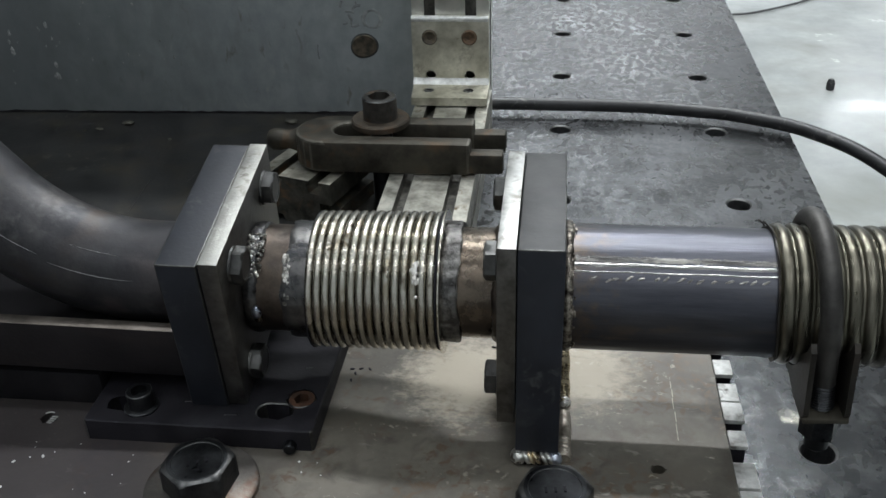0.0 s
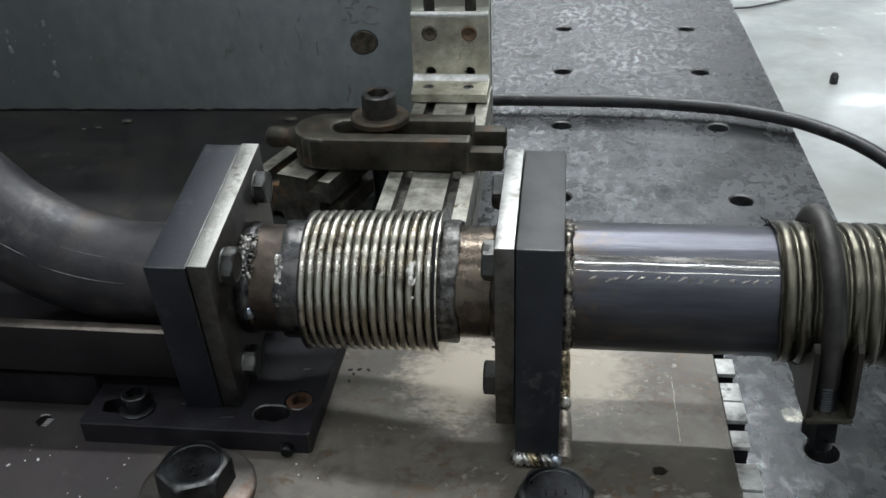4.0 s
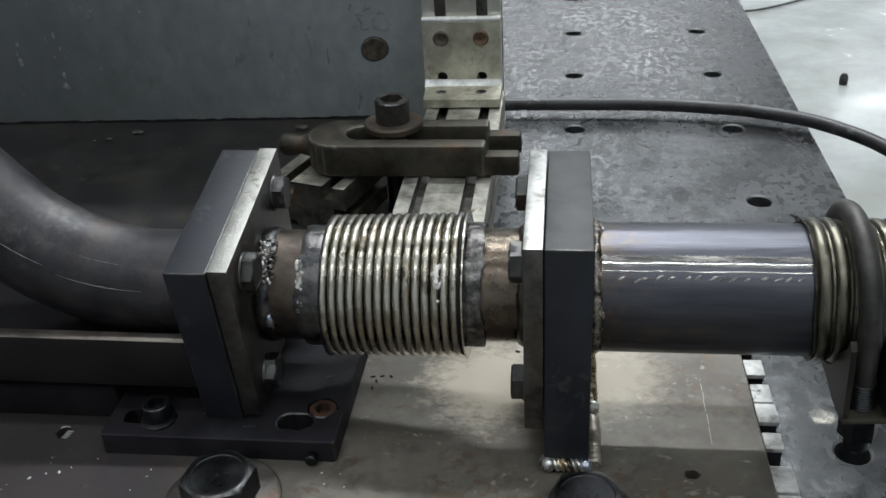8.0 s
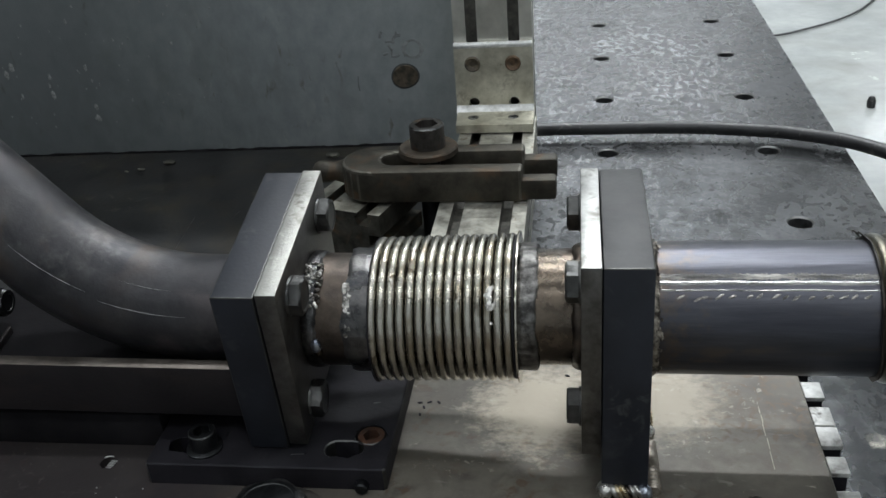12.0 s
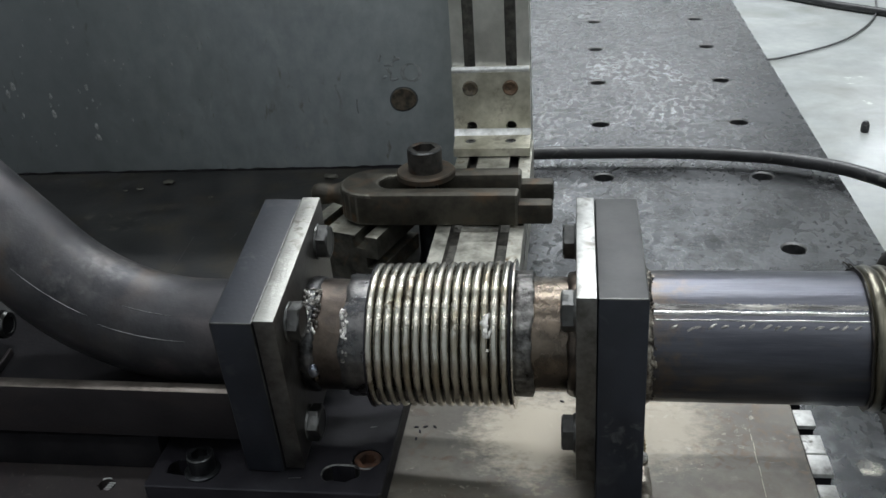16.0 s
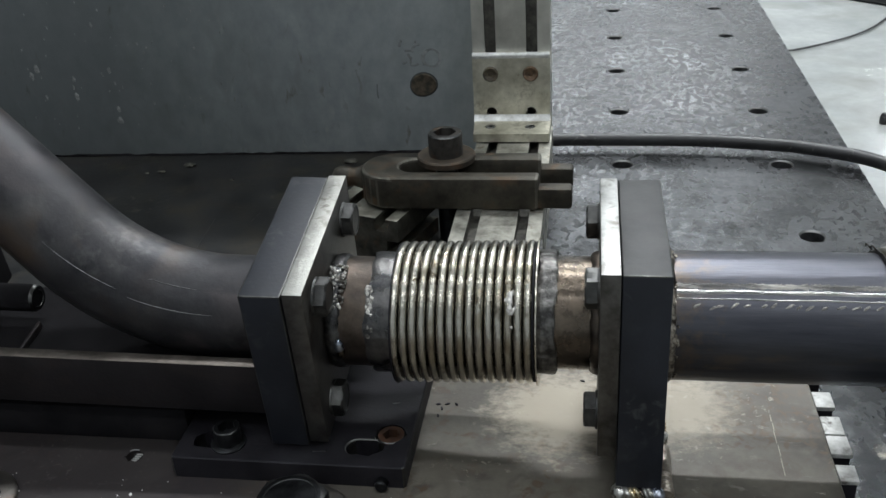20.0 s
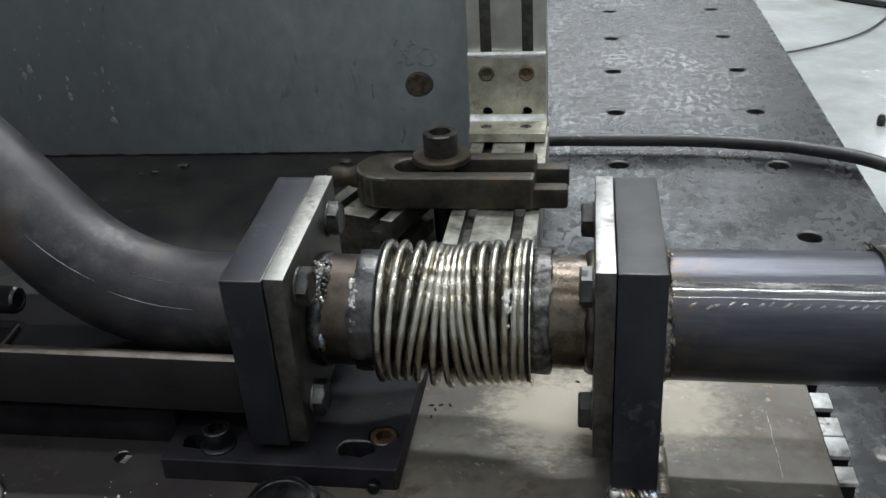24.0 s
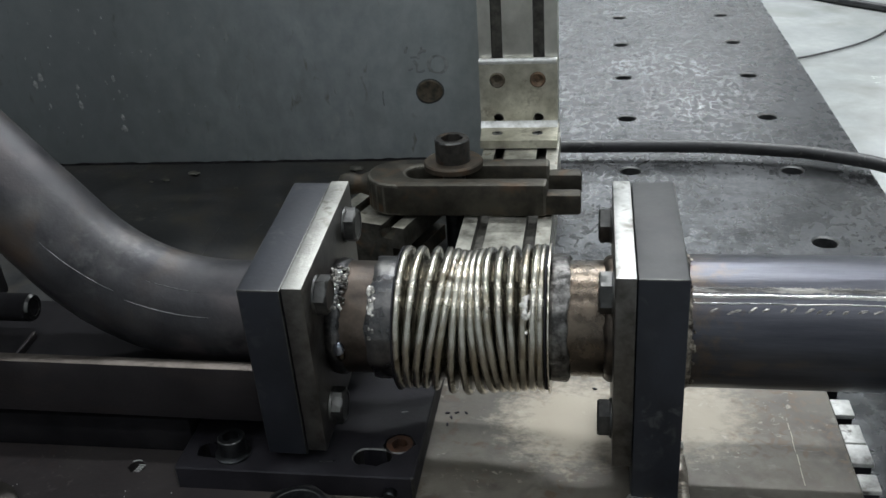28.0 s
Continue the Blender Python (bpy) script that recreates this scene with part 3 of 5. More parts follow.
def profile_section(w, d, slots, sw=0.0075, depth=0.0085):
    """Section of a slotted profile, w by d, slots at places across w on both wide faces and one on each narrow face."""
    lip, in_w = 0.0022, sw * 0.85
    pts = []
    pts.append((-w / 2, -d / 2))
    for c in slots:
        pts += [(c - sw / 2, -d / 2), (c - sw / 2, -d / 2 + lip), (c - in_w, -d / 2 + lip), (c - in_w * 0.6, -d / 2 + depth), (c + in_w * 0.6, -d / 2 + depth), (c + in_w, -d / 2 + lip), (c + sw / 2, -d / 2 + lip), (c + sw / 2, -d / 2)]
    pts += [(w / 2, -d / 2), (w / 2, -sw / 2), (w / 2 - depth, -sw / 2), (w / 2 - depth, sw / 2), (w / 2, sw / 2), (w / 2, d / 2)]
    for c in reversed(slots):
        pts += [(c + sw / 2, d / 2), (c + sw / 2, d / 2 - lip), (c + in_w, d / 2 - lip), (c + in_w * 0.6, d / 2 - depth), (c - in_w * 0.6, d / 2 - depth), (c - in_w, d / 2 - lip), (c - sw / 2, d / 2 - lip), (c - sw / 2, d / 2)]
    pts += [(-w / 2, d / 2), (-w / 2, sw / 2), (-w / 2 + depth, sw / 2), (-w / 2 + depth, -sw / 2), (-w / 2, -sw / 2)]
    return pts


def hex_bolt(name, label, across, head, shank_r, shank_len, group="", washer=None):
    """Stands on z = 0, head up."""
    ob = thing(name, label, "bolt", group=group)
    z0 = 0.0
    if washer:
        wr, wt = washer
        part("washer", lathe([(0, wr), (wt * 0.7, wr), (wt, wr - wt * 0.4), (wt, shank_r)], 48), M_WASHER, ob, "thick worn steel washer")
        z0 = wt
    hx = hexagon(across)
    cap = lambda t: min(hx(t), across * 0.535)
    worn_chamfer(part("bolt_head", lathe([(z0, hx), (z0 + head * 0.86, hx), (z0 + head * 0.93, cap), (z0 + head, across * 0.46), (z0 + head, across * 0.40), (z0 + head - 0.0004, across * 0.39)], 48), M_BOLT, ob))
    for k, (mx, my, ln) in enumerate(((-0.0035, -0.001, 0.0026), (0.0, -0.0012, 0.0022), (0.0035, -0.001, 0.0026), (0.0, -0.0055, 0.0016))):
        z1 = z0 + head
        part("stamped_mark", box(mx - 0.0005, mx + 0.0005, my - ln / 2, my + ln / 2, z1 - 0.001, z1 + 0.0001), M_BLACK, ob)
    if shank_len:
        part("bolt_shank", lathe([(-shank_len, shank_r), (0.0005, shank_r)], 20), M_BOLT, ob)
    return ob


M_WASHER = steel("worn washer steel", (0.12, 0.11, 0.10), (0.26, 0.24, 0.22), (0.3, 0.5), 0.9, 60, 0.2, rust=RUST, rust_amount=0.3)


def cap_screw(parent, x, y, z, r, h, key, material):
    """A socket head with a hexagon recess, standing on z."""
    hx = hexagon(key)
    head = part("cap_screw_head", lathe([(z, r), (z + h * 0.94, r), (z + h, r * 0.93), (z + h, hx), (z + h * 0.45, hx), (z + h * 0.45, 0.0002)], 36, m=Matrix.Translation((x, y, 0))), material, parent)
    # chamfer is brightened, painting in the ring highlight on the head
    head.data.materials.append(M_BOLTEDGE)
    for p in head.data.polygons:
        if 0.15 < p.normal.z < 0.95:
            p.material_index = 1
    return head


# ---- the room ----
FLOOR_Z = -0.25


def setting():
    tagged(part("floor", box(-4, 5, -3, 11, FLOOR_Z - 0.1, FLOOR_Z), M_CONCRETE, smooth=False), "pale sealed concrete workshop floor", "floor", kind="structure")
    tagged(part("ceiling", box(-4, 5, -3, 11, 3.2, 3.3), M_PAINT, smooth=False), "pale painted workshop ceiling", "ceiling", kind="structure")
    for name, b in (("wall_north", (-4, 5, 11, 11.1)), ("wall_south", (-4, 5, -3.1, -3)), ("wall_west", (-4.1, -4, -3, 11)), ("wall_east", (5, 5.1, -3, 11))):
        tagged(part(name, box(b[0], b[1], b[2], b[3], FLOOR_Z, 3.2), M_PAINT, smooth=False), "pale painted workshop wall", "wall", kind="structure")


# ---- the bolster table, holes on a 130 mm grid ----
PITCH, HX, HY = 0.13, 0.06, 0.92


def table():
    t = thing("machine_table", "worn grey steel machine table with a grid of holes", "table")
    bm = bmesh.new()
    seg = 24
    thick = 0.06
    for i in range(-6, 2):
        for j in range(-7, 7):
            cx, cy = HX + PITCH * i, HY + PITCH * j
            h = PITCH / 2
            rings = []
            for r, z in ((None, 0.0), (0.0096, 0.0), (0.0084, -0.0012), (0.0084, -thick)):
                row = []
                for k in range(seg):
                    a = 2 * math.pi * k / seg
                    c, s = math.cos(a), math.sin(a)
                    q = h / max(abs(c), abs(s)) if r is None else r
                    row.append(bm.verts.new((cx + c * q, cy + s * q, z)))
                rings.append(row)
            for lo, hi in zip(rings, rings[1:]):
                for k in range(seg):
                    f = bm.faces.new((lo[k], lo[(k + 1) % seg], hi[(k + 1) % seg], hi[k]))
                    f.material_index = 1 if lo is rings[1] else 2 if lo is rings[2] else 0
    bmesh.ops.remove_doubles(bm, verts=bm.verts, dist=1e-5)
    for v in bm.verts:
        v.co.x = min(v.co.x, 0.2495)
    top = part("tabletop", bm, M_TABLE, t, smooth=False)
    top.data.materials.append(M_RIM)
    # bore walls are darker than the steel, painting in the shade inside
    top.data.materials.append(M_DARKHOLE)
    x0, x1 = HX - PITCH * 6.5, 0.249
    y0, y1 = HY - PITCH * 7.5, HY + PITCH * 6.5
    part("table_edge", box(x1 - 0.0005, x1 + 0.0015, y0, y1, -thick, -0.0005), M_TABLE, t)
    part("table_body", box(x0 + 0.02, x1 - 0.02, y0 + 0.02, y1 - 0.02, FLOOR_Z, -thick - 0.002), M_BLACK, t)


# ---- raised base plate ----


def base_plate():
    t = thing("base_plate", "thick ground steel base plate, stained and scratched", "plate")
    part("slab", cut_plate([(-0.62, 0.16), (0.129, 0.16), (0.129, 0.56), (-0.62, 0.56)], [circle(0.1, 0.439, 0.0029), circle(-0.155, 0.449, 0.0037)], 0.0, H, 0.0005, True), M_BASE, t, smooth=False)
    for y0, y1, dx in ((0.456, 0.4665, 0.0), (0.4675, 0.474, 0.0002), (0.4755, 0.483, -0.0001), (0.4836, 0.4885, 0.0002), (0.4895, 0.494, 0.0)):
        part("scribe_mark", box(0.10885 + dx, 0.1092 + dx, y0, y1, H - 0.001, H + 0.00008), M_SCRIBE, t, "broken pale scribed line")
    for k in range(4):
        y = 0.4466 + 0.0013 * k
        part("thread", box(-0.1553 + 0.0002 * k, -0.1527 + 0.0003 * k, y, y + 0.0006, H - 0.0012, H - 0.0005, 0.0002), M_WHITE, t, "bright thread of a tapped hole")
    part("thread", tube_along([(-0.155 + 0.0033 * math.cos(q), 0.449 + 0.0033 * math.sin(q), H + 0.0004) for q in [1.2 + 0.2 * k for k in range(7)]], 0.0003, 8), M_WHITE, t)


def side_blocks():
    """Short bright blocks along the base plate's edge."""
    for y0, y1, x1, drop in ((0.502, 0.513, 0.1372, 0.001), (0.4842, 0.496, 0.1374, 0.001), (0.472, 0.4838, 0.1378, 0.0014), (0.456, 0.4655, 0.1366, 0.001), (0.436, 0.450, 0.1385, 0.004), (0.418, 0.4315, 0.1375, 0.001), (0.526, 0.537, 0.137, 0.001)):
        t = thing("edge_block", "small bright aluminium block at the base plate edge", "block", group="edge blocks")
        part("block", box(0.1293, x1, y0, y1, H - drop - 0.0022, H - drop, 0.0005), M_BLOCK, t)
        # black lower part, standing in for the block's shaded front face
        part("block_shade", box(0.1293, x1 - 0.0008, y0 + 0.0006, y1 - 0.0006, 0.0, H - drop - 0.0023), M_BLACK, t)


def chips():
    rnd = random.Random(4)
    bm = bmesh.new()
    for k in range(34):
        x, y = rnd.uniform(-0.21, -0.02), rnd.uniform(0.405, 0.437)
        g = rnd.uniform(0.0002, 0.0004) if k % 5 else rnd.uniform(0.0005, 0.0007)
        bmesh.ops.create_icosphere(bm, subdivisions=1, radius=g, matrix=Matrix.Translation((x, y, H + g * 0.3)) @ Matrix.Rotation(rnd.uniform(0, 3), 4, "Z") @ Matrix.Diagonal((rnd.uniform(0.8, 1.8), 1, 0.6, 1)))
    tagged(part("metal_chips", bm, M_WHITE), "tiny bright metal chips scattered over the base plate", "metal chips", kind="stuff")
    bm = bmesh.new()
    for x, y in ((-0.0315, 0.492), (-0.0275, 0.4925), (-0.0295, 0.489), (-0.0305, 0.484), (-0.0235, 0.4925), (0.031, 0.513)):
        a = rnd.uniform(0, 3)
        bmesh.ops.create_icosphere(bm, subdivisions=1, radius=0.001, matrix=Matrix.Translation((x, y, H + 0.0003)) @ Matrix.Rotation(a, 4, "Z") @ Matrix.Diagonal((1.3, 0.6, 0.4, 1)))
    tagged(part("black_crumbs", bm, M_BLACK), "small black crumbs lying on the base plate", "crumbs", kind="stuff")


# ---- right side: fixed flange, tube, liner ----
AY, AZ = 0.479, 0.1245


def flange_bolts(parent, x, y, z, h, side):
    """Four hex heads on the face at x; side is +1 when they look along +x."""
    for sy in (-1, 1):
        for sz in (-1, 1):
            m = Matrix.Translation((x, y + sy * h + (0.003 if side > 0 and sy < 0 else 0), z + sz * h)) @ pose(0, 0, 0, 0, 90 * side, 0) @ pose(0, 0, 0, 0, 0, 17 * (sy + 2 * sz))
            hx = hexagon(0.013)
            bolt = part("bolt", lathe([(0.0008, hx), (0.0046, hx), (0.0053, 0.0061), (0.0053, 0.0054), (0.005, 0.0051)], 36, m=m), M_DARKSTEEL, parent)
            part("washer", lathe([(-0.002, 0.0074), (0.0004, 0.0074), (0.0009, 0.0071), (0.0009, 0.004)], 36, m=m), M_DARKSTEEL, bolt)


def fixed_flange():
    t = thing("fixed_flange", "bolted square steel flange welded to the base plate", "flange")
    worn_edges(ground_top(part("backing_plate", box(0.0443, 0.061, 0.439, 0.518, H, 0.164, 0.0006), M_FLANGE, t, "thick dark steel plate"), M_GREYTOP), M_DARKSTEEL)
    ground_top(part("flange_plate", box(0.037, 0.044, 0.4385, 0.5182, 0.087, 0.1645, 0.0005), M_PLATE, t, "thin steel plate with a bright ground top edge"), M_CLEANTOP)
    flange_bolts(t, 0.037, AY, AZ, 0.0265, -1)
    axis = Matrix.Translation((0, AY, AZ))
    part("neck", lathe([(0.0145, 0.021), (0.016, 0.0222), (0.0385, 0.0222)], 64, "x", axis), M_COPPER, t, "copper-tinted pipe neck")
    bm = weld_ring(0.0218, 0.0368, 0.006, 0.0022, 6, 90, 0.1)
    bm.transform(axis)
    part("weld_bead", bm, M_DARKNECK, t, "dark weld fillet")
    bm = weld_band(0.0243, 0.0143, 0.0212, 3, 0.0005)
    bm.transform(axis)
    part("cuff_weld", bm, M_CUFF, t, "lumpy grey weld")
    part("tube", lathe([(0.060, 0.0249), (0.142, 0.0249)], 96, "x", axis), M_TUBE, t, "blue-grey seamed steel tube")
    rnd = random.Random(8)
    # scraped ridges, brightened to paint in the lamp highlights as well
    for a_mid, wide, high, m, name in ((122.3, 3.8, 0.00018, M_STRIP, "dull scraped strip"), (128.0, 2.5, 0.00028, M_SEAM, "rough scraped seam"), (134.4, 1.1, 0.00022, M_SEAM, "seam line with its highlight painted in")):
        seam = bmesh.new()
        rows = []
        for k in range(148):
            x = 0.0645 + k * 0.0005
            rag = 0.4 if m is M_STRIP else 0.12
            w = radians(wide * (1 + rnd.uniform(-rag, rag)))
            a0 = radians(a_mid + 0.25 * math.sin(k * 0.11) + rnd.uniform(-0.12, 0.12))
            rows.append([seam.verts.new((x, AY + r * math.cos(a), AZ + r * math.sin(a))) for a, r in ((a0 - w, 0.0248), (a0, 0.0249 + high * (1 + rnd.uniform(-rag, rag))), (a0 + w, 0.0248))])
        for p, q in zip(rows, rows[1:]):
            for j in range(2):
                seam.faces.new((p[j], p[j + 1], q[j + 1], q[j]))
        part("tube_seam", seam, m, t, name)
    for k in range(15):
        x, ln, da = 0.072 + 0.0044 * k + rnd.uniform(-0.0014, 0.0014), rnd.uniform(0.0008, 0.002), rnd.uniform(-0.8, 1.6)
        a = radians(140 + da)
        flake = bmesh.new()
        at = Matrix.Translation((x, AY + 0.0249 * math.cos(a), AZ + 0.0249 * math.sin(a))) @ Matrix.Rotation(a, 4, "X") @ Matrix.Rotation(rnd.uniform(0.2, 0.7), 4, "Y")
        bmesh.ops.create_icosphere(flake, subdivisions=2, radius=1.0, matrix=at @ Matrix.Diagonal((ln, 0.0003, 0.0005, 1)))
        for v in flake.verts:
            v.co += Vector([rnd.uniform(-0.00016, 0.00016) for _ in range(3)])
        part("scale_flake", flake, M_STRIP, t, "tiny curled flake of scale")
    bm = weld_ring(0.0245, 0.0625, 0.004, 0.0016, 5)
    bm.transform(axis)
    part("weld_bead", bm, M_TUBEWELD, t, "brown and silver weld bead")
    bm = bmesh.new()
    for k in range(60):
        a, g = radians(rnd.uniform(70, 215)), rnd.uniform(0.0003, 0.0008)
        at = Matrix.Translation((0.0622 + rnd.uniform(0, 0.0032), AY + 0.0255 * math.cos(a), AZ + 0.0255 * math.sin(a))) @ Matrix.Rotation(a, 4, "X")
        bmesh.ops.create_icosphere(bm, subdivisions=1, radius=g, matrix=at @ Matrix.Diagonal((1.0, 0.7, 1.4, 1)))
    part("weld_spatter", bm, M_TUBEWELD, t, "rough silver weld grains")
    foot = part("weld_bead", bead_line((0.0455, 0.4395, H + 0.0018), (0.0605, 0.4395, H + 0.0018), 0.0028, 1), M_WELD, t, "straw and blue tinted weld bead")
    for k, (x, w, m) in enumerate(((0.0464, 0.005, M_SILVERWELD), (0.0494, 0.0026, M_SILVERWELD), (0.0514, 0.002, M_STRAW), (0.0531, 0.002, M_STRAW), (0.0548, 0.0018, M_NECK), (0.0564, 0.0018, M_SILVERWELD), (0.0582, 0.0022, M_SILVERWELD), (0.0606, 0.0044, M_BLUEWELD))):
        bm = bmesh.new()
        bmesh.ops.create_icosphere(bm, subdivisions=3, radius=1.0, matrix=Matrix.Translation((x - 0.0008, 0.4392, H + 0.0028)) @ Matrix.Rotation(radians(25 - 6 * (k % 3)), 4, "Z") @ Matrix.Rotation(radians(-25), 4, "Y") @ Matrix.Diagonal((w * 0.62, 0.0036, 0.0032, 1)))
        part("weld_scale", bm, m, foot)
    part("weld_bead", bead_line((0.0632, 0.4405, H + 0.0008), (0.0632, 0.4675, H + 0.0008), 0.0031, 2, 0.0022), M_SIDEBEAD, t, "brown rippled weld bead")
    part("weld_bead", bead_line((0.0628, 0.474, H + 0.0008), (0.0628, 0.512, H + 0.0008), 0.0028, 4, 0.002), M_STRAW, t, "straw tinted weld bead")
    bm = bmesh.new()
    bmesh.ops.create_icosphere(bm, subdivisions=2, radius=0.0026, matrix=Matrix.Translation((0.0636, 0.4755, H + 0.001)))
    part("weld_spatter", bm, M_BRIGHT, t, "bright drop of weld spatter")
    # ribbed liner clamped on the tube's end
    prof = [(0.1385, 0.0252), (0.1385, 0.0264)]
    x = 0.1393
    while x < 0.30:
        for k in range(7):
            a = math.pi * k / 6
            prof.append((x + 0.0025 * (1 - math.cos(a)), 0.0258 + 0.0015 * math.sin(a)))
        x += 0.0058
    prof += [(x, 0.0262), (x, 0.02)]
    slant = lathe(prof, 72, "x", axis)
    for v in slant.verts:
        v.co.x += 0.13 * max(0.0, AZ + 0.004 - v.co.z)
    part("ribbed_liner", slant, M_SLEEVE, t, "brassy ribbed metal liner")
    lip = lathe([(0.1381, 0.0250), (0.1380, lambda q: 0.0264 + 0.0004 * math.sin(5 * q) + 0.0003 * math.sin(17 * q)), (0.1386, 0.0265), (0.139, 0.0258)], 72, "x", axis)
    for v in lip.verts:
        v.co.x += 0.13 * max(0.0, AZ + 0.004 - v.co.z)
    part("liner_lip", lip, M_CHEEK, t, "dark torn liner edge")
    for dx, dz, a in ((-0.0005, 0.0004, 60), (0.0006, -0.0002, 68)):
        q = radians(a)
        c = Vector((0.138 + dx, AY + 0.0262 * math.cos(q), AZ + 0.0262 * math.sin(q) + dz))
        part("torn_wire", tube_along([c + Vector((-0.0022 * math.sin(0.45 * k), 0.0006 * k - 0.0012, 0.0017 * math.sin(0.6 * k))) for k in range(6)], 0.0003, 8), M_CHEEK, t, "dark curl of torn wire")


def pipe_clamp():
    t = thing("pipe_clamp", "dark U-bolt pipe clamp with saddle round the ribbed liner", "clamp")
    x, r = 0.1587, 0.0302
    pivot = Matrix.Translation((x, AY, AZ - 0.04))
    t.matrix_basis = pivot @ Matrix.Rotation(radians(-3.6), 4, "Y") @ pivot.inverted()
    pts = [(x, AY - r, AZ - 0.0297)]
    pts += [(x, AY - r, AZ - 0.0297 + 0.0297 * k / 6) for k in range(1, 6)]
    pts += [(x, AY + r * math.cos(a), AZ + r * math.sin(a)) for a in [math.pi - math.pi * k / 28 for k in range(29)]]
    pts += [(x, AY + r, AZ - 0.0297 * k / 5) for k in range(1, 6)]
    part("u_bolt", tube_along(pts, 0.0040, 20), M_CLAMPBAR, t, "worn round bar bent into a U")
    for s in (-1, 1):
        for k in range(9):
            z = AZ - 0.029 + k * 0.0012
            part("thread_ring", lathe([(z - 0.0005, 0.0042), (z, 0.0046), (z + 0.0005, 0.0042)], 20, m=Matrix.Translation((x, AY + s * r, 0))), M_BOLT, t)
    for sx in (-1, 1):
        outline = [(-0.0395, 0.001), (-0.0375, 0.004), (-0.034, -0.002)]
        outline += [(0.0272 * math.cos(a), 0.0272 * math.sin(a)) for a in [math.pi * (1.12 + 0.76 * k / 12) for k in range(13)]]
        outline += [(0.034, -0.002), (0.0375, 0.004), (0.0395, 0.001), (0.0385, -0.0275), (0.036, -0.032), (0.022, -0.032), (0.012, -0.029), (-0.012, -0.029), (-0.022, -0.032), (-0.036, -0.032), (-0.0385, -0.0275)]
        m = Matrix.Translation((x + sx * 0.0073 - 0.001, AY, AZ)) @ Matrix(((0, 0, 1, 0), (1, 0, 0, 0), (0, 1, 0, 0), (0, 0, 0, 1)))
        bm = prism(outline, 0, 0.002)
        bm.transform(m)
        part("saddle_cheek", bm, M_CHEEK, t, smooth=False)
    part("saddle_back", box(x - 0.0072, x + 0.0062, AY - 0.0245, AY - 0.0225, AZ - 0.0296, AZ - 0.0125), M_CHEEK, t)
    for s in (-1, 1):
        y0, y1 = sorted((AY + s * 0.0225, AY + s * 0.0385))
        part("saddle_web", box(x - 0.0083, x + 0.0083, y0, y1, AZ - 0.032, AZ - 0.0297, 0.0006), M_CLAMP, t, "rusty saddle web")
        part("nut", lathe([(AZ - 0.0425, hexagon(0.0125)), (AZ - 0.0322, hexagon(0.0125))], 36, m=Matrix.Translation((x, AY + s * r, 0))), M_BOLT, t)
        part("rod_end", lathe([(AZ - 0.0495, 0.0036), (AZ - 0.0485, 0.0046), (AZ - 0.0415, 0.0047)], 20, m=Matrix.Translation((x, AY + s * r, 0))), M_BOLT, t)


# ---- moving side: flange, elbow, arm ----
REST = (-0.0681, 0.4806, 0.1221)


